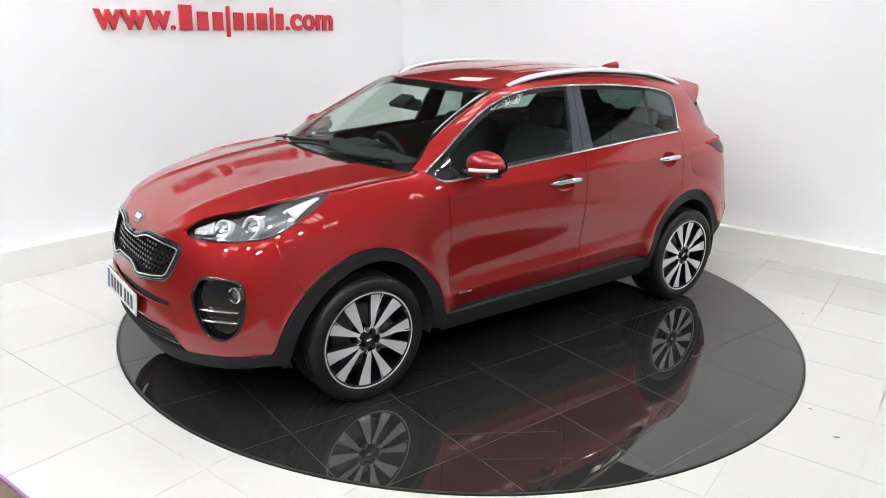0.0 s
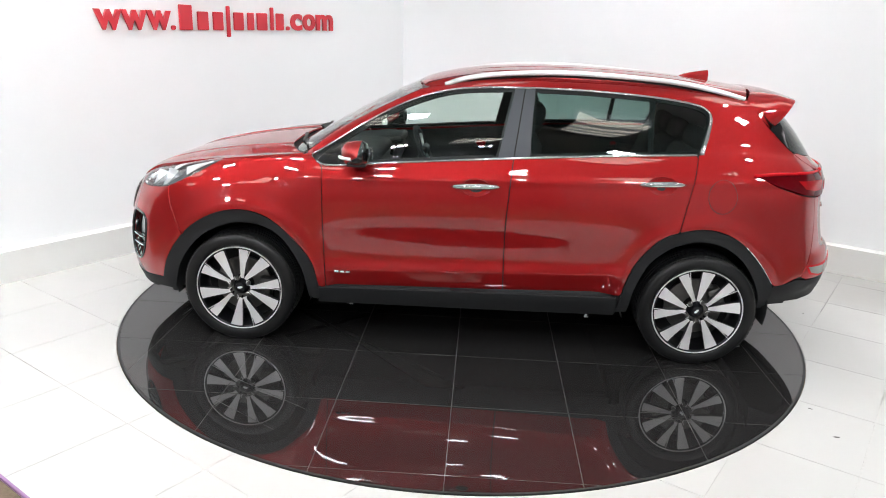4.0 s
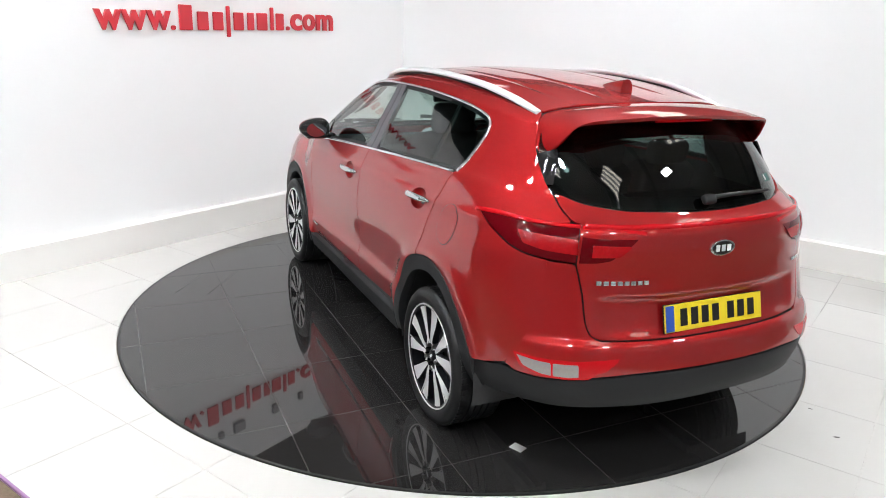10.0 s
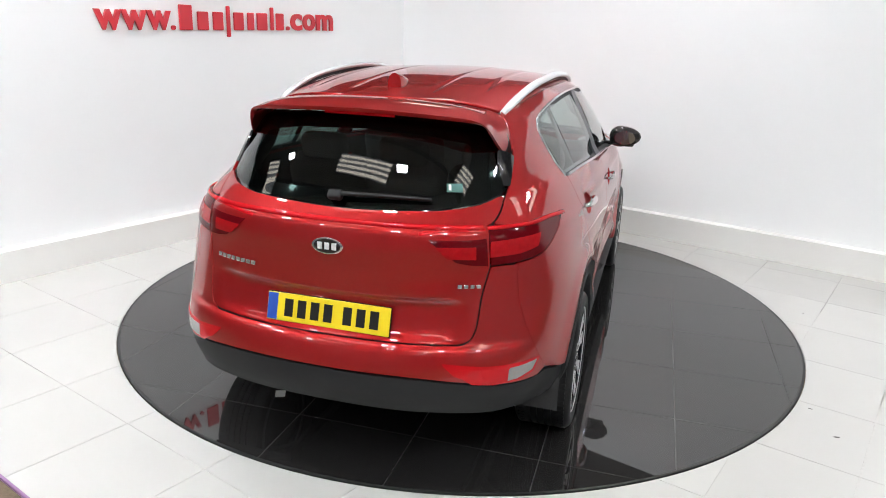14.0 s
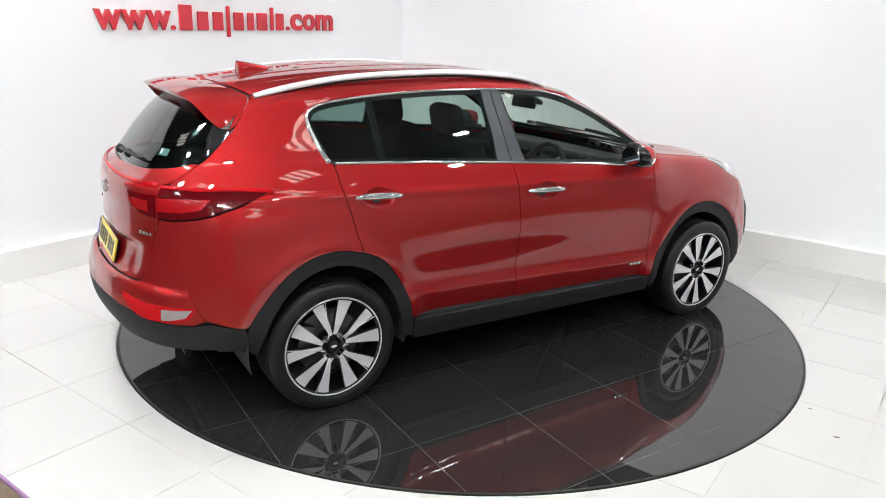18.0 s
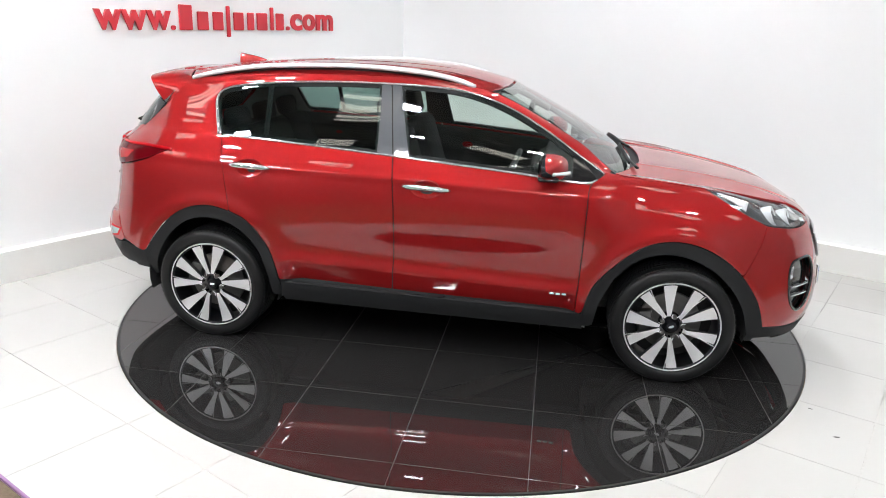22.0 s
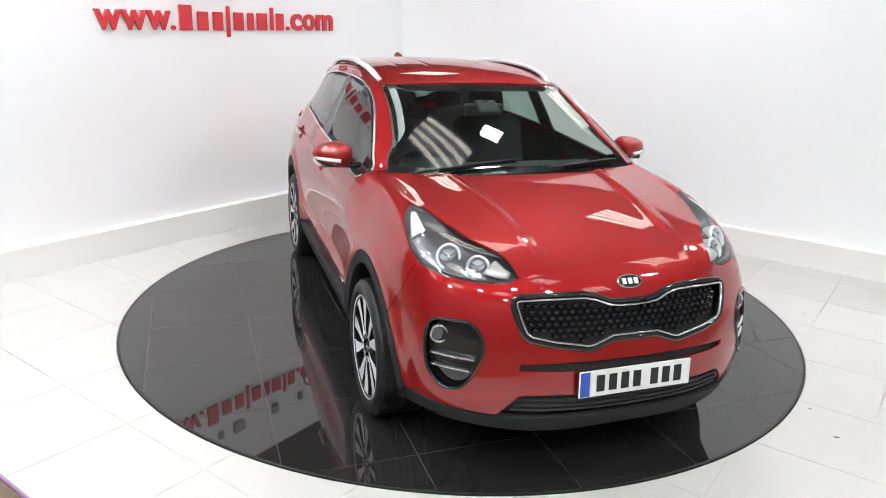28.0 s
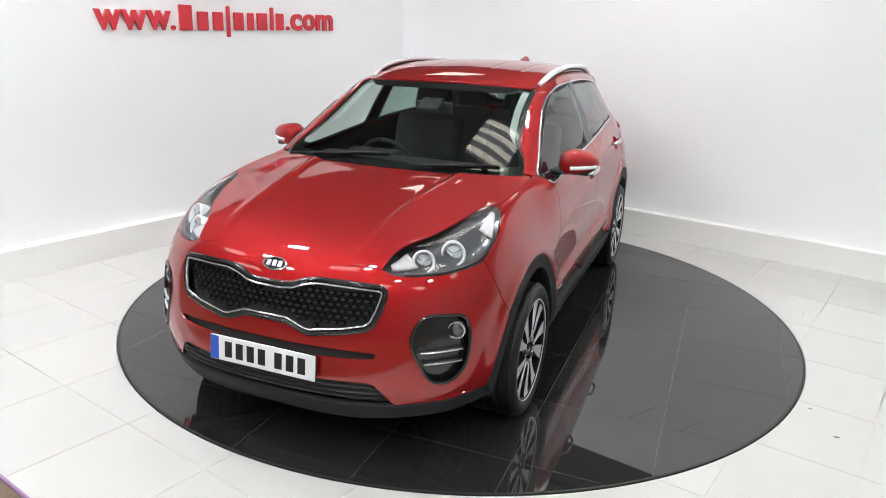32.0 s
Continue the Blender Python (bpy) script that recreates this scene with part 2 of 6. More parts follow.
slab("wall_west", WX - 0.12, WX, -2.893, WY + 0.12, -0.01, WALL_H, WALL, label="tall plain white painted booth wall carrying red letters", category="wall")
slab("wall_north", WX, 5.4, WY, WY + 0.12, -0.01, WALL_H, WALL, label="plain white painted booth wall with scuffs", category="wall")
slab("baseboard_west", WX, -2.63, -2.893, 2.56, 0, KERB_H, KERB_WHITE, label="broad white painted skirting along the wall", category="skirting")
slab("baseboard_north", WX, 5.4, 2.56, WY, 0, KERB_H, KERB_WHITE, label="broad white painted skirting along the wall", category="skirting")
slab("ground", -14, 14, -14, 14, -0.16, -0.012, CARPET, label="brown carpeted hall floor around the booth", category="floor")
slab("trim", WX, FLOOR_X1, FLOOR_Y0 - 0.012, FLOOR_Y0, -0.06, 0.002, EDGE_PURPLE, label="purple edging strip of the tiled floor", category="edge strip")
# unseen hall above and behind: dark walls for dark reflections, paler east for bounce
HALL_DIM = material("dim_unseen_hall_wall", (0.13, 0.13, 0.135), rough=0.8, grain=0.1, scale=6, blotch=0.2, bscale=0.5)
slab("hall_wall_north", -8, 7.4, 8, 8.2, -0.06, HALL_H, HALL_DIM, label="unseen dark grey hall wall for dark reflections", category="wall")
slab("hall_wall_south", -8, 7.4, -8.6, -8.4, -0.06, HALL_H, HALL_DIM, label="unseen dark grey hall wall for dark reflections", category="wall")
slab("hall_wall_west", -8.2, -8, -8.6, 8.2, -0.06, HALL_H, HALL_DIM, label="unseen dark grey hall wall for dark reflections", category="wall")
slab("hall_wall_east", 7.4, 7.6, -8.6, 8.2, -0.06, HALL_H, HALL_WALL, label="unseen grey hall wall, paler to bounce light", category="wall")
slab("ceiling", -8.2, 7.6, -8.6, 8.2, HALL_H, HALL_H + 0.1, HALL_ROOF, label="unseen pale grey hall roof", category="ceiling")


# ---------------------------------------------------------------- light fittings under the hall's roof
def fitting(x, y, turn):
    frame_ob = part("ceiling_light", box_bm(pose(0, 0, 0.06), 1.12, 0.94, 0.08, 0.01), FITTING)
    tagged(frame_ob, "grey ceiling light fitting with four glowing strips, most copies added as fill", "ceiling light", "ceiling lights")
    part("louvre", box_bm(pose(0, 0, 0.014), 1.06, 0.88, 0.012, 0.003), LOUVRE, frame_ob, "dimly glowing grey louvre")
    for k in (-1.5, -0.5, 0.5, 1.5):
        part("light_strip", box_bm(pose(0, 0.22 * k, 0.003), 1.04, 0.11, 0.014, 0.004), STRIP_LIGHT, frame_ob, "glowing white strip")
    for k in (-0.45, 0.45):
        part("hanger", box_bm(pose(k, 0, 0.24), 0.02, 0.02, 0.30), FITTING, frame_ob)
    frame_ob.matrix_world = pose(x, y, HALL_H - 0.4, 0, 0, turn)
    return frame_ob


fit_ob = fitting(*FITTINGS[0], 4)
# copies: two more traced fittings, the rest unseen fill lamps
for (fx, fy), turn in zip(FITTINGS[1:], (14, 0, 0, -4, 0, 8, 0, 5, 0, 0, 3, 0, 0)):
    copy_thing(fit_ob, pose(fx, fy, HALL_H - 0.4, 0, 0, turn))
# panel lamps, mostly added to brighten the walls, floor and car
for i, (fx, fy) in enumerate(SQUARE_LAMPS):
    m = pose(fx, fy, HALL_H - 0.55, 0, 0, 20)
    if i == 0:
        sq = part("panel_lamp", box_bm(pose(0, 0, 0.03), 0.33, 0.33, 0.05, 0.01), FITTING)
        tagged(sq, "square bright panel lamp under the roof, mostly added as fill", "ceiling light", "panel lamps")
        part("diffuser", box_bm(pose(0, 0, 0.0), 0.30, 0.30, 0.02, 0.004), SQUARE_LIGHT, sq, "glowing white diffuser")
        part("hanger", box_bm(pose(0, 0, 0.30), 0.02, 0.02, 0.50), FITTING, sq)
        sq.matrix_world = m
    else:
        copy_thing(sq, m)
# roof beams of the hall, added out of view
for k in range(7):
    slab("roof_beam", -8, 7.4, -8.0 + 2.6 * k, -7.86 + 2.6 * k, HALL_H - 0.28, HALL_H - 0.002, FITTING, label="unseen grey roof beam of the hall", category="beam")


# ---------------------------------------------------------------- the sign on the wall
sign = new("wall_sign")
tagged(sign, "red raised letters of a web address on the white wall", "sign")
SIGN_X = WX + 0.002


def sign_letter(ch, y0, y1, z0, z1):
    """One raised letter, fitted between its sides, foot and head."""
    cu = bpy.data.curves.new("letter", "FONT")
    cu.body, cu.size, cu.extrude, cu.offset = ch, 0.27, 0.010, 0.0075
    cu.materials.append(SIGN_RED)
    ob = new("letter", cu)
    bpy.context.view_layer.update()
    xs, ys = [c[0] for c in ob.bound_box], [c[1] for c in ob.bound_box]
    kx, ky = (y1 - y0) / (max(xs) - min(xs)), (z1 - z0) / (max(ys) - min(ys))
    ob.parent = sign
    ob.matrix_local = Matrix(((0, 0, 1, SIGN_X + 0.011), (kx, 0, 0, y0 - kx * min(xs)), (0, ky, 0, z0 - ky * min(ys)), (0, 0, 0, 1)))


def foot(y):
    return 1.752 + 0.0155 * y


XH = 0.150
for k in range(3):
    y = -0.962 + 0.212 * k
    sign_letter("w", y, y + 0.216, foot(y), foot(y) + XH)
for y in (-0.322, 0.902):
    sign_letter(".", y, y + 0.036, foot(y), foot(y) + 0.036)
for ch, y0, y1 in (("c", .958, 1.098), ("o", 1.113, 1.268), ("m", 1.288, 1.514)):
    sign_letter(ch, y0, y1, foot(y0), foot(y0) + XH)
# the name itself stays plain bars
for y0, y1, lo, hi in ((-.262, -.105, 0, .20), (-.085, .050, 0, XH), (.070, .200, 0, XH), (.222, .262, -.058, .20), (.285, .418, 0, XH), (.440, .528, 0, XH), (.540, .688, 0, XH), (.708, .750, 0, .20), (.768, .880, 0, XH)):
    z = foot(y0)
    part("letter_bar", box_bm(pose(SIGN_X + 0.011, (y0 + y1) / 2, z + (lo + hi) / 2), 0.020, 0.030 + 0.74 * (y1 - y0 - 0.030), hi - lo, 0.008, 2), SIGN_RED, sign, "plain red bar")
# dark boxes high on the wall, seen in the reflections
for y, w, hgt in ((-.11, .05, .07), (.11, .13, .10), (.58, .07, .10), (.94, .05, .08)):
    tagged(part("wall_box", box_bm(pose(WX + .02, y, 2.10), .04, w, hgt, .004), FITTING), "small dark box high on the white wall", "wall box", "wall boxes")


# ---------------------------------------------------------------- the car's skin, as nested rings from sill to roof (left half)
RINGS = [
    # sill and bumper bottom
    [(2.16, 0, .25), (2.14, .35, .25), (2.04, .6, .26), (1.87, .79, .27), (1.68, .87, .26), (1.335, .88, .26), (.95, .88, .26), (.35, .87, .26), (-.25, .87, .265), (-.85, .87, .27), (-1.335, .87, .28), (-1.7, .84, .35), (-1.95, .74, .385), (-2.13, .45, .40), (-2.17, 0, .40)],
    [(2.235, 0, .36), (2.21, .35, .36), (2.095, .62, .36), (1.90, .82, .36), (1.69, .90, .37), (1.335, .915, .37), (.95, .91, .37), (.35, .905, .37), (-.25, .905, .38), (-.85, .905, .39), (-1.335, .915, .41), (-1.72, .885, .45), (-1.97, .77, .47), (-2.165, .45, .47), (-2.225, 0, .47)],
    [(2.235, 0, .5), (2.21, .36, .5), (2.10, .62, .5), (1.92, .82, .5), (1.7, .905, .5), (1.335, .925, .5), (.95, .91, .5), (.35, .895, .5), (-.25, .895, .5), (-.85, .905, .51), (-1.335, .92, .54), (-1.72, .89, .56), (-1.985, .77, .575), (-2.175, .45, .57), (-2.235, 0, .56)],
    [(2.21, 0, .65), (2.19, .36, .65), (2.08, .62, .65), (1.91, .81, .66), (1.69, .90, .66), (1.335, .925, .66), (.95, .905, .65), (.35, .895, .65), (-.25, .895, .66), (-.85, .905, .67), (-1.335, .92, .69), (-1.72, .885, .69), (-1.97, .76, .69), (-2.15, .45, .675), (-2.205, 0, .66)],
    [(2.18, 0, .78), (2.155, .36, .78), (2.045, .61, .79), (1.89, .78, .80), (1.68, .885, .81), (1.335, .915, .81), (.95, .905, .80), (.35, .90, .80), (-.25, .90, .81), (-.85, .905, .82), (-1.335, .905, .83), (-1.72, .865, .83), (-1.945, .745, .83), (-2.115, .45, .82), (-2.16, 0, .81)],
    [(2.125, 0, .87), (2.105, .36, .87), (2.0, .58, .88), (1.85, .74, .90), (1.66, .855, .93), (1.335, .895, .94), (.95, .895, .94), (.35, .89, .94), (-.25, .89, .95), (-.85, .89, .96), (-1.335, .885, .97), (-1.72, .84, .97), (-1.94, .715, .97), (-2.10, .43, .96), (-2.15, 0, .95)],
    [(2.06, 0, .925), (2.04, .34, .93), (1.95, .54, .94), (1.80, .70, .97), (1.62, .815, 1.01), (1.335, .86, 1.03), (.95, .865, 1.04), (.35, .865, 1.04), (-.25, .868, 1.06), (-.85, .865, 1.08), (-1.335, .85, 1.09), (-1.68, .80, 1.09), (-1.94, .68, 1.08), (-2.10, .42, 1.07), (-2.15, 0, 1.06)],
    # bonnet and shoulder
    [(1.90, 0, .975), (1.88, .32, .98), (1.80, .50, .985), (1.69, .64, 1.01), (1.56, .755, 1.045), (1.30, .80, 1.08), (.95, .815, 1.095), (.35, .825, 1.10), (-.25, .83, 1.14), (-.85, .82, 1.17), (-1.30, .80, 1.19), (-1.62, .75, 1.19), (-1.86, .64, 1.17), (-2.02, .40, 1.16), (-2.08, 0, 1.15)],
    [(1.55, 0, 1.045), (1.54, .33, 1.055), (1.50, .50, 1.05), (1.42, .62, 1.055), (1.33, .70, 1.07), (1.15, .755, 1.095), (.90, .785, 1.11), (.35, .805, 1.125), (-.25, .815, 1.165), (-.85, .80, 1.20), (-1.28, .775, 1.22), (-1.60, .725, 1.22), (-1.83, .62, 1.20), (-2.00, .39, 1.19), (-2.06, 0, 1.18)],
    # cowl and belt line
    [(1.09, 0, 1.118), (1.074, .33, 1.118), (1.045, .55, 1.116), (1.01, .66, 1.114), (.965, .72, 1.115), (.91, .76, 1.12), (.80, .785, 1.13), (.35, .785, 1.16), (-.25, .795, 1.20), (-.85, .78, 1.235), (-1.27, .75, 1.255), (-1.58, .70, 1.26), (-1.81, .60, 1.25), (-1.97, .38, 1.235), (-2.02, 0, 1.23)],
    [(.735, 0, 1.316), (.721, .33, 1.313), (.696, .54, 1.307), (.676, .635, 1.303), (.655, .67, 1.30), (.61, .695, 1.30), (.50, .715, 1.305), (.2, .73, 1.325), (-.25, .735, 1.345), (-.85, .72, 1.365), (-1.26, .69, 1.37), (-1.54, .645, 1.37), (-1.74, .56, 1.365), (-1.88, .36, 1.36), (-1.92, 0, 1.36)],
    [(.375, 0, 1.505), (.363, .30, 1.502), (.344, .47, 1.496), (.326, .55, 1.491), (.29, .59, 1.488), (.23, .62, 1.488), (.12, .642, 1.495), (-.05, .65, 1.51), (-.3, .655, 1.525), (-.85, .648, 1.52), (-1.22, .63, 1.495), (-1.48, .59, 1.465), (-1.66, .52, 1.46), (-1.76, .33, 1.475), (-1.79, 0, 1.48)],
    # roof
    [(.27, 0, 1.545), (.26, .28, 1.54), (.23, .43, 1.53), (.2, .49, 1.525), (.17, .525, 1.525), (.10, .55, 1.535), (0, .57, 1.55), (-.1, .58, 1.56), (-.35, .59, 1.575), (-.85, .58, 1.57), (-1.2, .565, 1.545), (-1.45, .53, 1.52), (-1.62, .47, 1.505), (-1.72, .30, 1.52), (-1.76, 0, 1.525)],
    [(.1, 0, 1.585), (.1, .22, 1.58), (.08, .34, 1.575), (.06, .38, 1.573), (.03, .41, 1.573), (-.02, .43, 1.578), (-.1, .44, 1.587), (-.2, .45, 1.595), (-.4, .45, 1.605), (-.85, .45, 1.60), (-1.15, .43, 1.58), (-1.35, .41, 1.56), (-1.5, .36, 1.55), (-1.58, .23, 1.55), (-1.6, 0, 1.55)],
    [(-.1, 0, 1.61), (-.1, .10, 1.608), (-.12, .14, 1.608), (-.13, .16, 1.608), (-.15, .18, 1.609), (-.18, .2, 1.61), (-.22, .2, 1.612), (-.3, .2, 1.616), (-.45, .2, 1.621), (-.85, .2, 1.615), (-1.05, .2, 1.605), (-1.15, .19, 1.598), (-1.22, .16, 1.593), (-1.26, .10, 1.59), (-1.28, 0, 1.59)],
    [(-.2, 0, 1.615), (-.21, 0, 1.615), (-.22, 0, 1.615), (-.24, 0, 1.616), (-.26, 0, 1.617), (-.28, 0, 1.618), (-.32, 0, 1.62), (-.38, 0, 1.622), (-.5, 0, 1.626), (-.85, 0, 1.62), (-1.0, 0, 1.612), (-1.06, 0, 1.608), (-1.1, 0, 1.605), (-1.13, 0, 1.602), (-1.15, 0, 1.6)],
]


def skin_grid(rings, across=10, up=8):
    """The smooth skin through the rings: an array of points, mirrored about the middle."""
    fine = []
    rings = [np.array(r, float) for r in rings]
    # straight glass: a helper ring close to the cowl, the belt and the header
    rings = rings[:10] + [rings[9] * .86 + rings[10] * .14, rings[10], rings[10] * .14 + rings[11] * .86] + rings[11:]
    for r in rings:
        both = np.vstack([r[4:0:-1] * (1, -1, 1), r, r[-2:-6:-1] * (1, -1, 1)])
        m = []
        for i in range(4, 4 + len(r) - 1):
            a, b, c, d = both[i - 1], both[i], both[i + 1], both[i + 2]
            for s in np.linspace(0, 1, across, endpoint=False):
                m.append(0.5 * (2 * b + (c - a) * s + (2 * a - 5 * b + 4 * c - d) * s * s + (3 * b - a - 3 * c + d) * s ** 3))
        m.append(r[-1])
        fine.append(m)
    fine = np.array(fine)
    fine = np.concatenate([[2 * fine[0] - fine[1]], fine, [fine[-2] * (1, -1, 1)]])
    rows = []
    for i in range(1, len(fine) - 2):
        a, b, c, d = fine[i - 1], fine[i], fine[i + 1], fine[i + 2]
        for s in np.linspace(0, 1, up, endpoint=False):
            rows.append(0.5 * (2 * b + (c - a) * s + (2 * a - 5 * b + 4 * c - d) * s * s + (3 * b - a - 3 * c + d) * s ** 3))
    rows.append(fine[-2])
    g = np.array(rows)
    for _ in range(10):  # take out the ripples of the spline
        e = np.concatenate([g[:, 1:2] * (1, -1, 1), g, g[:, -2:-1] * (1, -1, 1)], axis=1)
        s = (e[:, :-2] + e[:, 2:] + 2 * e[:, 1:-1]) / 4
        s[1:-1] = (s[:-2] + s[2:] + 2 * s[1:-1]) / 4
        s[-1] = g[-1]
        s[0] = g[0]
        g = s
    # the wings and the nose are drawn smoother still
    w = 1 / (1 + np.exp(-(g[:, :, 0:1] - 0.95) / 0.06)) / (1 + np.exp((g[:, :, 2:3] - 1.08) / 0.02))
    for _ in range(26):
        e = np.concatenate([g[:, 1:2] * (1, -1, 1), g, g[:, -2:-1] * (1, -1, 1)], axis=1)
        s = (e[:, :-2] + e[:, 2:] + 2 * e[:, 1:-1]) / 4
        s[1:-1] = (s[:-2] + s[2:] + 2 * s[1:-1]) / 4
        s[-1], s[0] = g[-1], g[0]
        g = g + w * (s - g)
    return g


SKIN = skin_grid(RINGS)
from mathutils.bvhtree import BVHTree


def skin_mesh():
    r, c = SKIN.shape[:2]
    v = SKIN.reshape(-1, 3)
    q = np.array([(i * c + j, (i + 1) * c + j, (i + 1) * c + j + 1, i * c + j + 1) for i in range(r - 1) for j in range(c - 1)])
    # the columns run from the nose round the left flank to the tail: turned so that the faces look outwards
    t = np.vstack([q[:, [0, 2, 1]], q[:, [0, 3, 2]]])
    tv = v[t]
    fn = np.cross(tv[:, 1] - tv[:, 0], tv[:, 2] - tv[:, 0])
    if (fn[:, 1] * (tv[:, :, 1].mean(1))).sum() < 0:
        t, fn = t[:, ::-1], -fn
    vn = np.zeros_like(v)
    for k in range(3):
        np.add.at(vn, t[:, k], fn)
    mid = np.abs(v[:, 1]) < 1e-6
    vn[mid, 1] = 0
    vn /= np.maximum(np.linalg.norm(vn, axis=1), 1e-12)[:, None]
    return np.vstack([v, v * (1, -1, 1)]), np.vstack([t, t[:, ::-1] + len(v)]), np.vstack([vn, vn * (1, -1, 1)])


SV, ST, SN = skin_mesh()
TREE = BVHTree.FromPolygons([tuple(v) for v in SV], [tuple(int(i) for i in t) for t in ST])
FA, RA, UNIT = 1.0, -1.0, 1.2  # the upright axes about which the nose and the tail are unrolled


def drop(mode, ab):
    """Points of the skin and its normals, by a view (left: x, z; top: x, y; fore and aft: y, z; nose and tail: way round, z)."""
    ab = np.atleast_2d(np.array(ab, float))
    pts, nors = np.zeros((len(ab), 3)), np.zeros((len(ab), 3))
    for i, (a, b) in enumerate(ab):
        if mode == "left":
            o, d = (a, 3, b), (0, -1, 0)
        elif mode == "top":
            o, d = (a, b, 4), (0, 0, -1)
        elif mode == "fore":
            o, d = (5, a, b), (-1, 0, 0)
        elif mode == "aft":
            o, d = (-5, a, b), (1, 0, 0)
        elif mode == "nose":
            f = a / UNIT
            d = (-math.cos(f), -math.sin(f), 0)
            o = (FA - 4 * d[0], -4 * d[1], b)
        else:
            f = a / UNIT
            d = (math.cos(f), -math.sin(f), 0)
            o = (RA - 4 * d[0], -4 * d[1], b)
        p, n, k, _ = TREE.ray_cast(o, d)
        if p is None or (p - Vector(o)).length > 6.2:
            q = Vector(o) + (3.1 if mode in ("fore", "aft") else 3.0 if mode in ("nose", "tail") else 2.15 if mode == "left" else 2.6) * Vector(d)
            p, n, k, _ = TREE.find_nearest(q)
        t = SV[ST[k]]
        e1, e2, w = t[1] - t[0], t[2] - t[0], np.array(p) - t[0]
        d11, d12, d22, w1, w2 = e1 @ e1, e1 @ e2, e2 @ e2, w @ e1, w @ e2
        den = max(d11 * d22 - d12 * d12, 1e-18)
        u, v = (d22 * w1 - d12 * w2) / den, (d11 * w2 - d12 * w1) / den
        m = SN[ST[k]]
        pts[i], nors[i] = p, (1 - u - v) * m[0] + u * m[1] + v * m[2]
    return pts, nors / np.linalg.norm(nors, axis=1)[:, None]


def flat(mode, p):
    """Where points of space lie in a view."""
    p = np.atleast_2d(np.array(p, float))
    x, y, z = p.T
    if mode == "left":
        return np.stack([x, z], 1)
    if mode == "top":
        return np.stack([x, y], 1)
    if mode in ("fore", "aft"):
        return np.stack([y, z], 1)
    if mode == "nose":
        return np.stack([np.arctan2(y, x - FA) * UNIT, z], 1)
    return np.stack([np.arctan2(y, RA - x) * UNIT, z], 1)


def outline_distance(q, poly):
    """Signed distance from points to a closed outline, negative inside."""
    a, b = poly, np.roll(poly, -1, axis=0)
    best, inside = np.full(len(q), 1e9), np.zeros(len(q), bool)
    for s, e in zip(a, b):
        d = e - s
        ll = d @ d
        if ll < 1e-14:
            continue
        t = np.clip(((q - s) @ d) / ll, 0, 1)
        best = np.minimum(best, np.linalg.norm(q - s - t[:, None] * d, axis=1))
        cross = ((s[1] > q[:, 1]) != (e[1] > q[:, 1]))
        with np.errstate(divide="ignore", invalid="ignore"):
            xi = s[0] + (q[:, 1] - s[1]) / (e[1] - s[1]) * d[0]
        inside ^= cross & (q[:, 0] < xi)
    return np.where(inside, -best, best)


def cut_sheet(outline, holes, h, gap):
    """Triangles that fill an outline less its holes, with clean edges."""
    lo, hi = outline.min(0) - h, outline.max(0) + h
    na, nb = int((hi[0] - lo[0]) / h) + 2, int((hi[1] - lo[1]) / h) + 2
    ga, gb = np.meshgrid(np.linspace(lo[0], hi[0], na), np.linspace(lo[1], hi[1], nb), indexing="ij")
    q = np.stack([ga.ravel(), gb.ravel()], 1)

    def field(p):
        f = outline_distance(p, outline) + gap
        for hole in holes:
            f = np.maximum(f, gap - outline_distance(p, hole))
        return f

    f = field(q)
    near = np.abs(f) < 0.34 * h
    e = h * 0.02
    g = np.stack([field(q[near] + (e, 0)) - f[near], field(q[near] + (0, e)) - f[near]], 1) / e
    q[near] -= f[near][:, None] * g / np.maximum((g * g).sum(1), 0.25)[:, None]
    f[near] = 0.0
    idx = np.arange(na * nb).reshape(na, nb)
    a, b, c, d = idx[:-1, :-1].ravel(), idx[1:, :-1].ravel(), idx[1:, 1:].ravel(), idx[:-1, 1:].ravel()
    tri = np.vstack([np.stack([a, b, c], 1), np.stack([a, c, d], 1)])
    neg, pos = (f[tri] < 0), (f[tri] > 0)
    keep = ~pos.any(1) & neg.any(1)
    zero = (~pos.any(1)) & (~neg.any(1))
    if zero.any():
        mid = q[tri[zero]].mean(1)
        keep[np.where(zero)[0][field(mid) < -0.0002]] = True
    out = [tuple(t) for t in tri[keep]]
    pts, made = list(q), {}

    def cross(i, j):
        key = (min(i, j), max(i, j))
        if key not in made:
            t = f[i] / (f[i] - f[j])
            made[key] = len(pts)
            pts.append(q[i] + t * (q[j] - q[i]))
        return made[key]

    for t in tri[neg.any(1) & pos.any(1)]:
        poly = []
        for k in range(3):
            i, j = int(t[k]), int(t[(k + 1) % 3])
            if f[i] <= 0:
                poly.append(i)
            if f[i] * f[j] < 0:
                poly.append(cross(i, j))
        for k in range(1, len(poly) - 1):
            out.append((poly[0], poly[k], poly[k + 1]))
    tri = np.array(out, int)
    used, inv = np.unique(tri, return_inverse=True)
    return np.array(pts)[used], inv.reshape(-1, 3)


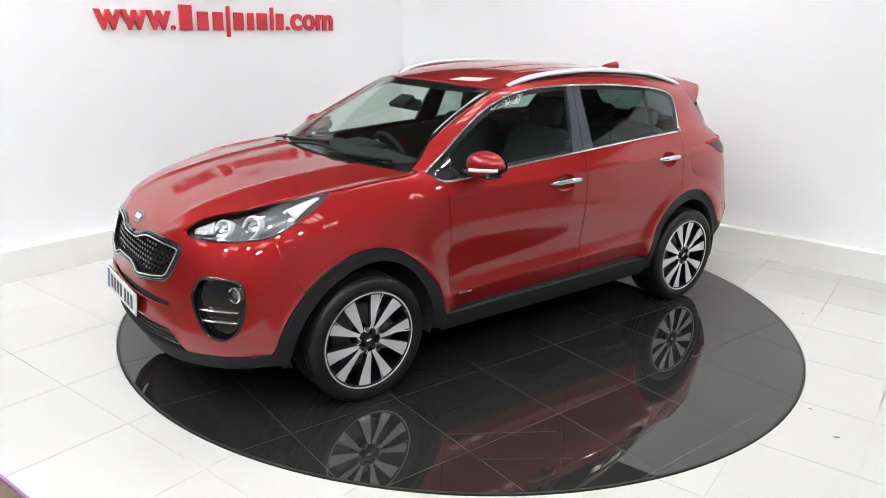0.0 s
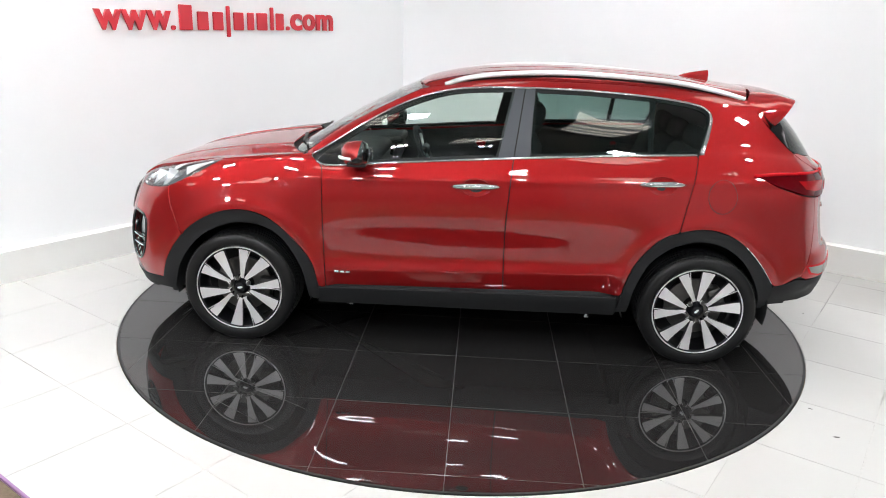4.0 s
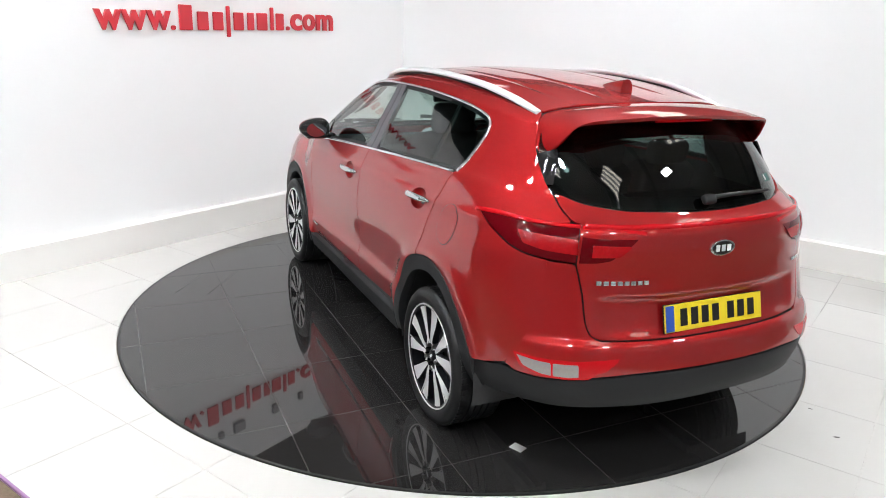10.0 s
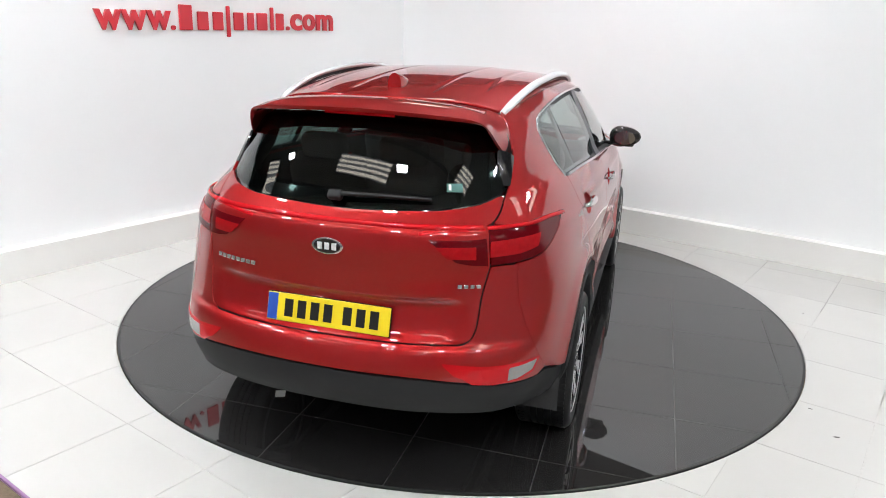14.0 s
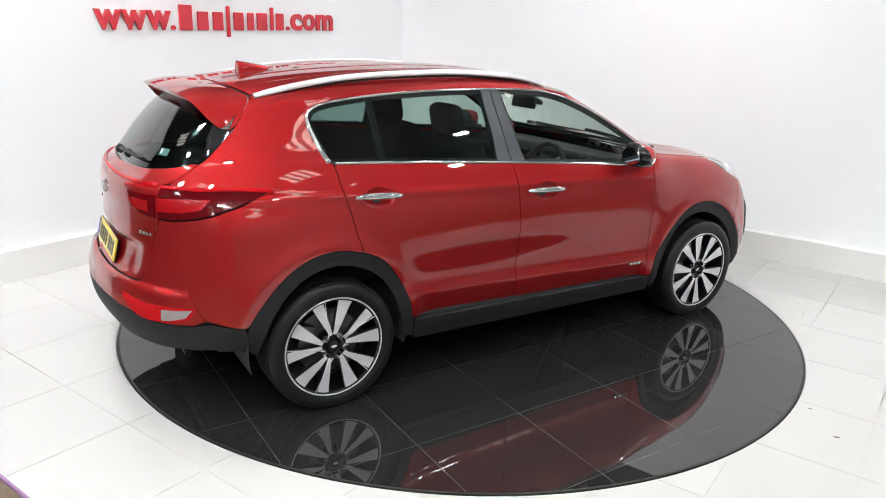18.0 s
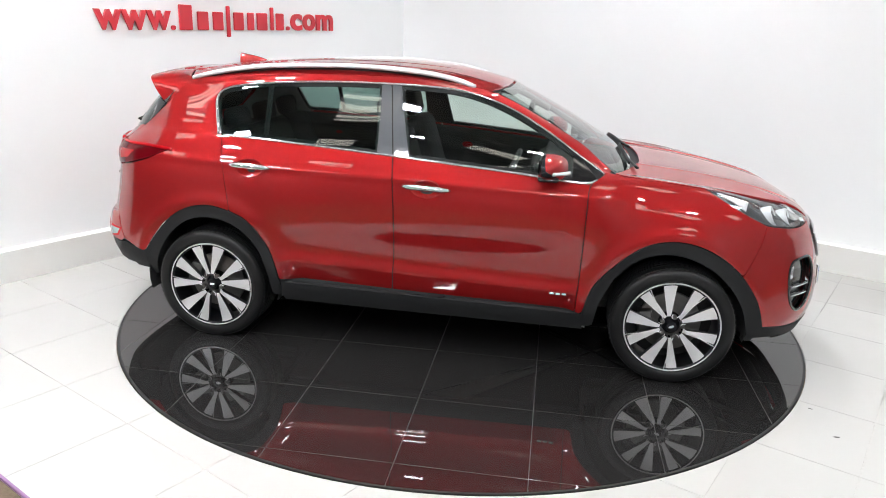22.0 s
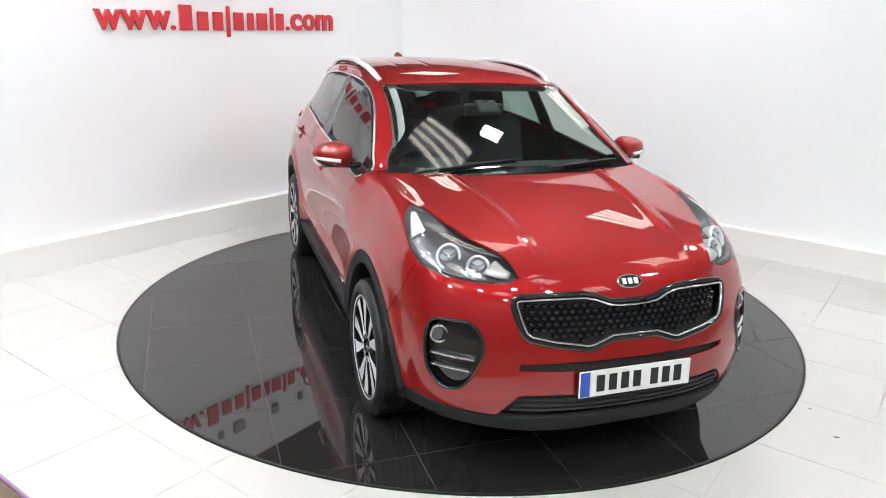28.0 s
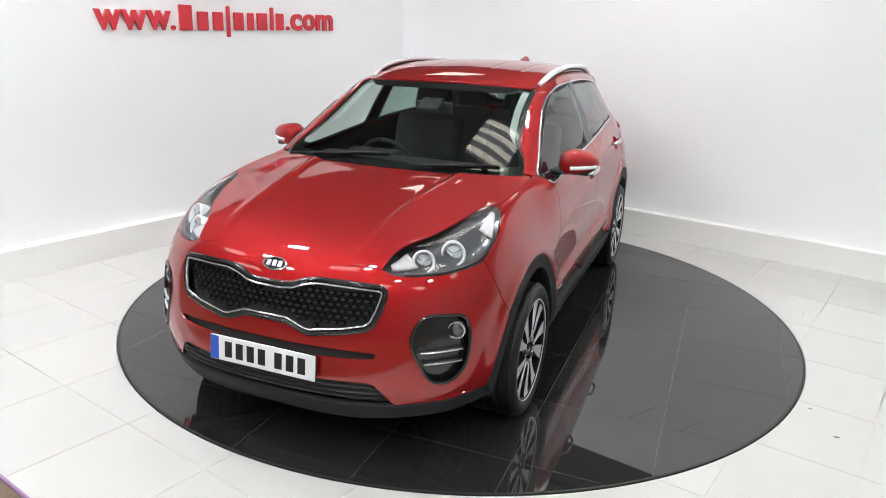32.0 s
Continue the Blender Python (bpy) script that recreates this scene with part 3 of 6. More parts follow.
def smooth_mesh(name, v, n, t, rim_v, rim_n, rim_f, mat, parent, side, label):
    """A mesh with the skin's own normals, for even reflections; side -1 is the mirror image."""
    v, n, f = np.vstack([v, rim_v]), np.vstack([n, rim_n]), np.vstack([t, rim_f]) if len(rim_f) else t
    if side < 0:
        v, n, f = v * (1, -1, 1), n * (1, -1, 1), f[:, ::-1]
    me = bpy.data.meshes.new(name)
    me.from_pydata(v.tolist(), [], f.tolist())
    me.materials.append(mat)
    me.polygons.foreach_set("use_smooth", [True] * len(me.polygons))
    me.normals_split_custom_set_from_vertices(n.tolist())
    ob = new(name, me)
    if parent:
        ob.parent = parent
    if label:
        ob["label"] = label
    return ob


def even(mode, q, p, n, deg):
    """Carry a panel onto one even surface: a low polynomial over its view, so that reflections run smooth."""
    axis = {"top": 2, "left": 1, "aft": 0, "fore": 0}[mode]
    lo, hi = q.min(0), q.max(0)
    c, k = (lo + hi) / 2, 2 / (hi - lo)
    u, v = ((q - c) * k).T
    terms = [(i, j) for i in range(deg + 1) for j in range(deg + 1 - i)]
    if mode in ("top", "aft"):
        sym = 1 if mode == "top" else 0
        terms = [t for t in terms if t[sym] % 2 == 0]
    a = np.stack([u ** i * v ** j for i, j in terms], 1)
    w = np.linalg.lstsq(a, p[:, axis], rcond=None)[0]
    p2 = p.copy()
    p2[:, axis] = a @ w
    du = np.stack([i * u ** max(i - 1, 0) * v ** j for i, j in terms], 1) @ w * k[0]
    dv = np.stack([j * u ** i * v ** max(j - 1, 0) for i, j in terms], 1) @ w * k[1]
    n2 = {"top": np.stack([-du, -dv, np.ones_like(du)], 1), "left": np.stack([-du, np.ones_like(du), -dv], 1),
          "aft": np.stack([np.ones_like(du), -du, -dv], 1), "fore": np.stack([np.ones_like(du), -du, -dv], 1)}[mode]
    n2 *= np.sign((n2 * n).sum(1))[:, None]
    n2 /= np.linalg.norm(n2, axis=1)[:, None]
    return p2, n2


def panel(name, outline, mode, mat, parent, holes=(), h=0.014, lift=0.0, depth=0.012, gap=0.002, relief=None, sides=(1,), label="", fit=0, blend=False):
    """A sheet of the car's skin inside an outline, with an edge that turns inwards."""
    outline, holes = np.array(outline, float), [np.array(x, float) for x in holes]
    q, t = cut_sheet(outline, holes, h, gap)
    p, n = drop(mode, q)
    if fit:
        p1, n1 = even(mode, q, p, n, fit)
        w = np.clip(-outline_distance(q, outline) / 0.10, 0, 1)[:, None] if blend else np.ones((len(q), 1))
        w = w * w * (3 - 2 * w)
        p, n = p + w * (p1 - p), n + w * (n1 - n)
        n /= np.linalg.norm(n, axis=1)[:, None]
    off = np.full(len(p), lift)
    if relief:
        off = off + relief(p)
        e = 0.003
        g = np.stack([(relief(p + d) - relief(p - d)) / (2 * e) for d in np.eye(3) * e], 1)
        n = n - (g - (g * n).sum(1)[:, None] * n)
        n /= np.linalg.norm(n, axis=1)[:, None]
    p = p + off[:, None] * n
    tv = p[t]
    fn = np.cross(tv[:, 1] - tv[:, 0], tv[:, 2] - tv[:, 0])
    if (fn * n[t[:, 0]]).sum() < 0:
        t = t[:, ::-1]
    edges = np.vstack([t[:, [0, 1]], t[:, [1, 2]], t[:, [2, 0]]])
    key = np.sort(edges, 1)
    _, first, count = np.unique(key, axis=0, return_index=True, return_counts=True)
    rim = edges[first[count == 1]]
    ids = np.unique(rim)
    pos = {int(i): k for k, i in enumerate(ids)}
    lat = np.zeros((len(ids), 3))
    for i, j in rim:
        o = np.cross(p[j] - p[i], n[i])
        lat[pos[int(i)]] += o
        lat[pos[int(j)]] += o
    lat /= np.maximum(np.linalg.norm(lat, axis=1), 1e-9)[:, None]
    base, k = len(p), len(ids)
    rim_v = np.vstack([p[ids], p[ids] - depth * n[ids] - 0.15 * depth * lat])
    rim_n = np.vstack([lat * 0.8 + n[ids] * 0.6, lat])
    rim_n /= np.linalg.norm(rim_n, axis=1)[:, None]
    rim_f = []
    for i, j in rim:
        a, b = base + pos[int(i)], base + pos[int(j)]
        rim_f += [(a, a + k, b + k), (a, b + k, b)]
    made = [smooth_mesh(name, p, n, t, rim_v, rim_n, np.array(rim_f, int), mat, parent, s, label) for s in sides]
    return made[0] if len(made) == 1 else made


def both_sides(pts):
    """A left half outline, from the middle back to the middle, closed by its mirror image."""
    p = np.array(pts, float)
    m = p[::-1] * ((-1, 1) if p.shape[1] == 2 else (1, -1, 1))
    return np.vstack([p, m[(1 if abs(p[-1][0 if p.shape[1] == 2 else 1]) < 1e-6 else 0):(-1 if abs(p[0][0 if p.shape[1] == 2 else 1]) < 1e-6 else None)]])


def ring(pts, n=64):
    """A smooth closed outline through a few points."""
    p = np.array(pts, float)
    k = len(p)
    w = spline(np.vstack([p[-2:], p, p[:3]]), (k + 4) * 12 + 1)
    a = int(np.argmin(np.linalg.norm(w[:30] - p[0], axis=1)))
    rest = w[a + 12:]
    b = a + 12 + int(np.argmin(np.linalg.norm(rest - p[0], axis=1)))
    return w[a:b]


# ---------------------------------------------------------------- the car
car = new("suv_car")
tagged(car, "dark red metallic five-door SUV with black cladding parked on the turntable", "car")


def bell(x, w):
    return np.exp(-(x / w) ** 2)


def step(x, w):
    return 1 / (1 + np.exp(-np.clip(x / w, -40, 40)))


def flank_relief(p):
    """Hollow of the lower doors, flared arches and the shoulder crease."""
    x, y, z = p.T
    along = step(x + 1.02, 0.07) * step(0.80 - x, 0.05)
    crease = 0.468 + 0.034 * (0.8 - x)
    out = -0.018 * along * step(z - crease - 0.03, 0.016) * step(0.71 - z, 0.04)
    out = out - 0.26 * step(x + 0.86, 0.02) * step(0.80 - x, 0.02) * np.clip(crease - z, 0, 0.14) * step(crease - z, 0.006)  # tucks in towards the sill
    for cx, cz in ((1.315, 0.35), (-1.315, 0.37)):
        r = np.hypot(x - cx, z - cz)
        out = out + 0.014 * bell(r - 0.46, 0.05)
    shoulder = 1.0 + 0.028 * (0.8 - x)
    out = out + 0.006 * bell(z - shoulder, 0.022) * step(0.85 - x, 0.12)
    return out


def bonnet_relief(p):
    """Two raised ribs and a flat middle."""
    x, y, z = p.T
    c = 0.36 + 0.10 * (1.6 - x)
    fade = step(2.0 - x, 0.05)
    crown = 0.022 * np.clip(1 - (y / 0.72) ** 2, 0, 1) * np.clip(1 - ((x - 1.58) / 0.5) ** 2, 0, 1)
    return crown + fade * (0.009 * step(np.abs(y) - c, 0.012) * step(0.66 - np.abs(y), 0.07) + 0.004 * bell(np.abs(y) - c - 0.025, 0.02))


def tailgate_relief(p):
    x, y, z = p.T
    inner = step(0.50 - np.abs(y), 0.02)
    return -0.022 * step(0.835 + 0.03 * y * y - z, 0.006) * inner * step(z - 0.705, 0.012) + 0.012 * bell(z - 1.10, 0.03) * step(0.62 - np.abs(y), 0.03)


def tail_bumper_relief(p):
    x, y, z = p.T
    return 0.026 * step(0.668 - z, 0.007) * step(-1.99 - x, 0.03)


def roof_relief(p):
    x, y, z = p.T
    ribs = sum(bell(np.abs(y) - c, 0.012) for c in (0.19, 0.39))
    return -0.004 * ribs * step(-0.05 - x, 0.04) * step(x + 1.45, 0.04)


def screen_relief(p):
    """The bow of the windscreen."""
    x, y, z = p.T
    return 0.012 * np.clip(1 - (y / 0.66) ** 2, 0, 1) * np.clip(1 - ((x - 0.72) / 0.38) ** 2, 0, 1)


def side_glass_relief(p):
    """The bow of the side windows from belt to roof."""
    return 0.020 * np.clip(1 - ((p[:, 2] - 1.33) / 0.21) ** 2, 0, 1)


# lines that neighbouring panels share
SCREEN_EDGE = spline([(.955, 1.118), (.885, 1.17), (.80, 1.235), (.68, 1.305), (.53, 1.385), (.38, 1.458), (.30, 1.492)], 30)
GUTTER_XY = spline([(.245, .555), (.10, .582), (-.1, .60), (-.35, .612), (-.85, .604), (-1.2, .585), (-1.42, .555), (-1.545, .522)], 40)
GUTTER = drop("top", GUTTER_XY)[0]
BONNET_SIDE_XY = spline([(1.43, .762), (1.36, .782), (1.25, .790), (1.10, .786), (1.0, .775), (.955, .758)], 16)
BONNET_SIDE = drop("top", BONNET_SIDE_XY)[0]
BELT = spline([(.868, 1.085), (.835, 1.071), (.78, 1.068), (.511, 1.089), (.15, 1.118), (-.241, 1.148), (-.65, 1.174), (-1.0, 1.191), (-1.245, 1.201)], 60)
DLO_TOP = spline([(.905, 1.112), (.79, 1.183), (.609, 1.297), (.427, 1.396), (.256, 1.463), (.098, 1.499), (-.08, 1.514), (-.239, 1.519), (-.623, 1.516), (-.998, 1.494), (-1.20, 1.469), (-1.285, 1.447), (-1.322, 1.42), (-1.331, 1.385), (-1.312, 1.31), (-1.274, 1.205)], 110)
ARCH_F = spline([(1.80, .352), (1.744, .509), (1.614, .676), (1.441, .777), (1.29, .800), (1.143, .764), (.996, .648), (.891, .515), (.849, .365)], 60)
ARCH_F_IN = spline([(1.732, .285), (1.673, .467), (1.554, .618), (1.412, .702), (1.262, .728), (1.114, .682), (1.013, .583), (.940, .438), (.91, .29)], 60)
ARCH_R = spline([(-.872, .30), (-.885, .39), (-.921, .534), (-1.056, .735), (-1.166, .790), (-1.308, .815), (-1.435, .790), (-1.551, .719), (-1.66, .60), (-1.726, .505)], 60)
ARCH_R_IN = spline([(-.935, .30), (-.96, .45), (-1.03, .60), (-1.15, .705), (-1.30, .742), (-1.43, .715), (-1.54, .635), (-1.62, .52), (-1.665, .40), (-1.672, .345)], 60)
DOOR_LEAD = spline([(.868, 1.087), (.838, 1.06), (.828, .90), (.825, .755), (.818, .55), (.810, .36)], 24)
DOOR_MID = spline([(-.238, 1.148), (-.222, .95), (-.213, .78), (-.214, .55), (-.220, .379)], 20)
DOOR_TAIL = spline([(-1.255, 1.202), (-1.24, 1.10), (-1.212, .985), (-1.185, .86), (-1.166, .79)], 16)
LAMP_SIDE = spline([(-1.555, 1.110), (-1.70, 1.118), (-1.859, 1.119), (-1.985, 1.119)], 16)
LAMP_LOW = spline([(-1.555, 1.110), (-1.63, 1.078), (-1.70, 1.048), (-1.80, 1.016), (-1.86, 1.000), (-1.93, .986), (-2.03, .976)], 18)
HEAD_LOW = spline([(1.440, .79, 1.061), (1.596, .851, .975), (1.70, .84, .925), (1.778, .815, .893), (1.859, .764, .878), (1.972, .667, .866), (2.052, .512, .872), (2.052, .458, .893)], 40)
HEAD_TOP = spline([(1.440, .79, 1.061), (1.445, .735, 1.06), (1.625, .668, 1.024), (1.784, .592, .986), (1.94, .487, .950), (2.052, .458, .898)], 34)

REAR_EDGE = spline([(-1.562, 1.492), (-1.605, 1.432), (-1.652, 1.371), (-1.725, 1.298), (-1.806, 1.226), (-1.885, 1.172), (-1.965, 1.124)], 25)
REAR_EDGE_P = drop("left", REAR_EDGE)[0]
TAIL_SEAM = spline([(-1.952, .978), (-1.965, .85), (-1.955, .70), (-1.925, .60), (-1.895, .545)], 12)
NOSE_SEAM = np.array([(1.757, .896), (1.735, .80), (1.69, .70), (1.655, .635)])
low_end = drop("nose", flat("nose", HEAD_LOW[5:]))[0]
HEAD_EDGE = np.vstack([HEAD_TOP[:, :2], low_end[::-1][1:, :2], HEAD_LOW[4:0:-1, :2]])
# wings: the front seam with the bumper runs from lamp to arch
wing_low = [p for p in ARCH_F if p[0] < 1.66]
wing = np.vstack([[(.925, 1.122)], BONNET_SIDE[::-1][:, [0, 2]], HEAD_LOW[:11][:, [0, 2]], NOSE_SEAM, wing_low, [(.815, .362)], DOOR_LEAD[::-1]])
panel("front_wing", wing, "left", PAINT, car, relief=flank_relief, sides=(1, -1), fit=6, blend=True)

front_door_outline = np.vstack([DOOR_LEAD, DOOR_MID[::-1], [p for p in BELT[::-1] if p[0] > -.236]])
rear_low = [p for p in ARCH_R if p[0] > -1.16 and p[1] > .392]
rear_door_outline = np.vstack([DOOR_MID, [(-.80, .392)], rear_low, DOOR_TAIL[::-1], [p for p in BELT[::-1] if p[0] < -.242]])
CUPS = [np.array([(cx + 0.080 * math.cos(a), cz + 0.047 * math.sin(a)) for a in np.linspace(0, 2 * math.pi, 40, endpoint=False)]) for cx, cz in ((-.038, .986), (-1.058, 1.038))]
FRONT_DOORS = panel("front_door", front_door_outline, "left", PAINT, car, holes=(CUPS[0],), relief=flank_relief, sides=(1, -1), fit=5, blend=True, gap=0.003, label="red front door with a chrome handle")
REAR_DOORS = panel("rear_door", rear_door_outline, "left", PAINT, car, holes=(CUPS[1],), relief=flank_relief, sides=(1, -1), fit=5, blend=True, gap=0.003, label="red rear door with a chrome handle")

for cup, doors in zip(CUPS, (FRONT_DOORS, REAR_DOORS)):  # scooped cups behind the handles
    mid = cup.mean(0)

    def cup_relief(p, mid=mid):
        r2 = ((p[:, 0] - mid[0]) / 0.080) ** 2 + ((p[:, 2] - mid[1]) / 0.047) ** 2
        return flank_relief(p) - 0.038 * np.sqrt(np.clip(1 - r2, 0, 1) + 0.02) + 0.004
    for s, door in zip((1, -1), doors):
        panel("handle_cup", cup, "left", PAINT, door, relief=cup_relief, h=0.007, gap=0.0, depth=0.004, sides=(s,))

quarter = np.vstack([SCREEN_EDGE, GUTTER[:, [0, 2]], REAR_EDGE,
                     LAMP_SIDE[::-1][2:], LAMP_LOW[1:-2], TAIL_SEAM, [(-1.80, .512), (-1.735, .503)],
                     [p for p in ARCH_R[::-1] if p[0] < -1.168], DOOR_TAIL[::-1], [(-1.262, 1.203)], DLO_TOP[::-1], [(.935, 1.112)]])
panel("body_side", quarter, "left", PAINT, car, relief=flank_relief, sides=(1, -1), h=0.012)

roof_outline = both_sides(np.vstack([[(.345, 0)], spline([(.335, .28), (.305, .44), (.262, .545)], 14), GUTTER_XY, spline([(-1.555, .51), (-1.60, .36), (-1.635, .2), (-1.645, 0)], 14)])[:, ::-1])[:, ::-1]
panel("roof", roof_outline, "top", PAINT, car, relief=roof_relief, h=0.016, fit=6, blend=True)

bonnet_half = np.vstack([spline([(2.0895, 0), (2.0835, .12), (2.0695, .30), (2.055, .45)], 14), HEAD_TOP[::-1][1:][:, :2], BONNET_SIDE_XY, spline([(.985, .725), (1.05, .60), (1.12, .35), (1.145, 0)], 14)])
panel("bonnet", both_sides(bonnet_half[:, ::-1])[:, ::-1], "top", PAINT, car, relief=bonnet_relief, h=0.014, fit=6, blend=True)

# front bumper with its openings
nose_half = np.vstack([spline([(2.086, 0, .907), (2.08, .12, .909), (2.062, .32, .906), (2.05, .452, .899)], 14), HEAD_LOW[::-1][:27], drop("left", NOSE_SEAM)[0],
                       [drop("left", [p])[0][0] for p in ARCH_F if p[0] > 1.655][::-1], spline([(1.833, .862, .350), (1.995, .751, .336), (2.128, .560, .328)], 10), [(2.165, .51, .40), (2.182, .485, .430), (2.19, .45, .438), (2.225, 0, .438)]])
nose_outline = both_sides(flat("nose", nose_half))
GRILLE_YZ = np.array([(0, .802), (.06, .803), (.105, .808), (.16, .828), (.215, .838), (.35, .836), (.470, .828), (.492, .815), (.497, .79), (.485, .735), (.466, .685), (.44, .664), (.35, .645), (.215, .624), (.185, .626), (.10, .658), (0, .658)])
GRILLE = both_sides(flat("nose", drop("fore", GRILLE_YZ)[0]))
SLOT = both_sides(flat("nose", drop("fore", [(0, .575), (.30, .575), (.482, .567), (.482, .546), (.30, .541), (0, .541)])[0]))
FOG = ring(flat("nose", [(1.930, .812, .655), (1.945, .792, .700), (2.00, .735, .714), (2.067, .656, .706), (2.103, .620, .625), (2.095, .655, .52), (2.065, .70, .442), (2.015, .755, .428), (1.96, .80, .48), (1.935, .815, .56)]))
panel("front_bumper", nose_outline, "nose", PAINT, car, holes=(GRILLE, SLOT, FOG, FOG[::-1] * (-1, 1)), h=0.011, relief=flank_relief)

lip_half = np.vstack([[(2.225, 0, .330), (2.19, .35, .328)], spline([(2.128, .560, .326), (1.995, .751, .334), (1.833, .862, .348), (1.79, .872, .345)], 12), [(1.725, .87, .29), (1.72, .87, .262), (1.9, .80, .262), (2.06, .61, .252), (2.14, .35, .245), (2.165, 0, .242)]])
panel("front_lip", both_sides(flat("nose", lip_half)), "nose", TRIM, car, lift=0.004, depth=0.03, h=0.014, label="matt black lower front bumper")
low_half = [(2.225, 0, .436), (2.19, .45, .436), (2.182, .485, .428), (2.165, .51, .40), (2.128, .560, .33), (2.19, .35, .332), (2.225, 0, .334)]
panel("lower_grille", both_sides(flat("nose", low_half)), "nose", DARK, car, lift=-0.035, depth=0.01, h=0.018, gap=-0.01, label="black lower air intake")
for zz in (0.36, 0.385, 0.412):
    p, n = drop("fore", [(y, zz) for y in np.linspace(-.50, .50, 40)])
    tube("lower_grille_bar", p - 0.012 * n, 0.004, 0.008, DARK, car, n, 6)

# thin painted flanges under the joints
def flange(name, p, n, width=0.012, deep=0.006, sides=(1, -1)):
    for s in sides:
        tube(name, (p - deep * n) * (1, s, 1), width, 0.002, PAINT, car, n * (1, s, 1), 6)


p, n = drop("nose", flat("nose", np.vstack([nose_half[13::-1] * (1, -1, 1), nose_half[1:14]])))
flange("joint_flange", p, n, sides=(1,))
p, n = drop("top", BONNET_SIDE_XY)
flange("joint_flange", p, n, 0.010, 0.007)
p, n = drop("left", TAIL_SEAM)
flange("joint_flange", p, n, 0.012, 0.004)
p, n = drop("left", NOSE_SEAM)
flange("joint_flange", p, n, 0.010, 0.004)

# black cladding
panel("arch_cladding", np.vstack([ARCH_F, [(.85, .29)], ARCH_F_IN[::-1], [(1.76, .30)]]), "left", TRIM, car, relief=lambda p: flank_relief(p) + 0.004, sides=(1, -1), depth=0.05, label="matt black front wheel arch cladding")
panel("arch_cladding", np.vstack([ARCH_R, [(-1.73, .44), (-1.70, .345)], ARCH_R_IN[::-1]]), "left", TRIM, car, relief=lambda p: flank_relief(p) + 0.004, sides=(1, -1), depth=0.05, label="matt black rear wheel arch cladding")
panel("sill_cladding", [(.852, .362), (.30, .372), (-.25, .381), (-.80, .391), (-.872, .392), (-.875, .30), (-.86, .275), (-.25, .266), (.35, .262), (.86, .262)], "left", TRIM, car, lift=0.008, sides=(1, -1), depth=0.05, label="matt black sill cladding")
tail_low = np.vstack([[(-2.22, 0, .562), (-2.195, .411, .556)], spline([(-2.10, .66, .527), (-2.059, .72, .522), (-1.956, .815, .517), (-1.9, .845, .527), (-1.81, .869, .508), (-1.735, .885, .50)], 16), [(-1.70, .87, .36), (-1.72, .84, .345), (-1.95, .74, .385), (-2.13, .45, .405), (-2.17, 0, .408)]])
panel("rear_lower_bumper", both_sides(flat("tail", tail_low)), "tail", TRIM, car, relief=tail_bumper_relief, lift=-0.004, depth=0.04, label="matt black lower rear bumper")
tail_top = np.vstack([[(-2.2, 0, .676), (-2.181, .32, .676)], spline([(-2.13, .53, .678), (-2.115, .572, .70), (-2.10, .590, .74), (-2.065, .598, .861), (-2.034, .616, .976)], 14), [(-1.99, .665, .978)],
                      drop("left", TAIL_SEAM)[0], spline([(-1.956, .815, .522), (-2.059, .72, .527), (-2.195, .411, .561), (-2.22, 0, .567)], 16)])
panel("rear_bumper", both_sides(flat("tail", tail_top)), "tail", PAINT, car, relief=lambda p: tail_bumper_relief(p) + flank_relief(p), h=0.012)
gate = np.vstack([[(-2.07, 0, 1.158), (-2.069, .09, 1.158)], spline([(-2.013, .389, 1.168), (-1.915, .53, 1.189), (-1.855, .585, 1.210)], 10), [p for p in REAR_EDGE_P if p[2] < 1.221], [(-1.985, .575, 1.119), (-2.034, .612, .974)],
                  spline([(-2.065, .594, .861), (-2.10, .586, .735), (-2.115, .565, .695), (-2.13, .53, .683)], 8), [(-2.181, .32, .681), (-2.2, 0, .681)]])
panel("tailgate", both_sides(flat("tail", gate)), "tail", PAINT, car, relief=tailgate_relief, h=0.011)

# glass
screen = drop("left", SCREEN_EDGE)[0]
screen_half = np.vstack([[(1.10, 0)], spline([(1.085, .33), (1.05, .56), (.975, .725)], 10), screen[2:, :2], spline([(.31, .50), (.345, .28), (.355, 0)], 8)])
screen_outline = both_sides(screen_half[:, ::-1])[:, ::-1]
inner_screen = both_sides(np.vstack([[(1.035, 0)], spline([(1.02, .33), (.985, .55), (.915, .68)], 10), screen[8:, :2] - (0.03, 0.03), spline([(.38, .44), (.41, .25), (.42, 0)], 8)])[:, ::-1])[:, ::-1]
panel("windscreen", screen_outline, "top", GLASS, car, lift=-0.004, depth=0.004, gap=0.003, h=0.02, label="clear windscreen", fit=4, relief=screen_relief)
panel("windscreen_border", screen_outline, "top", GLOSS_BLACK, car, holes=(inner_screen,), relief=screen_relief, fit=4, lift=-0.009, depth=0.003, gap=0.001, h=0.016)
panel("scuttle", both_sides([(0, 1.16), (.35, 1.135), (.60, 1.06), (.74, .965), (.70, .96), (.55, 1.03), (.33, 1.07), (0, 1.085)])[:, ::-1], "top", TRIM, car, lift=-0.018, depth=0.01, gap=-0.008, label="black plastic scuttle panel")
edge_yz = [(p[1], p[2]) for p in REAR_EDGE_P if 1.222 < p[2] < 1.43][::-1]
back_half = [(0, 1.161), (.09, 1.161), (.389, 1.171), (.53, 1.192), (.585, 1.212)] + edge_yz + [(.50, 1.452), (.30, 1.472), (0, 1.482)]
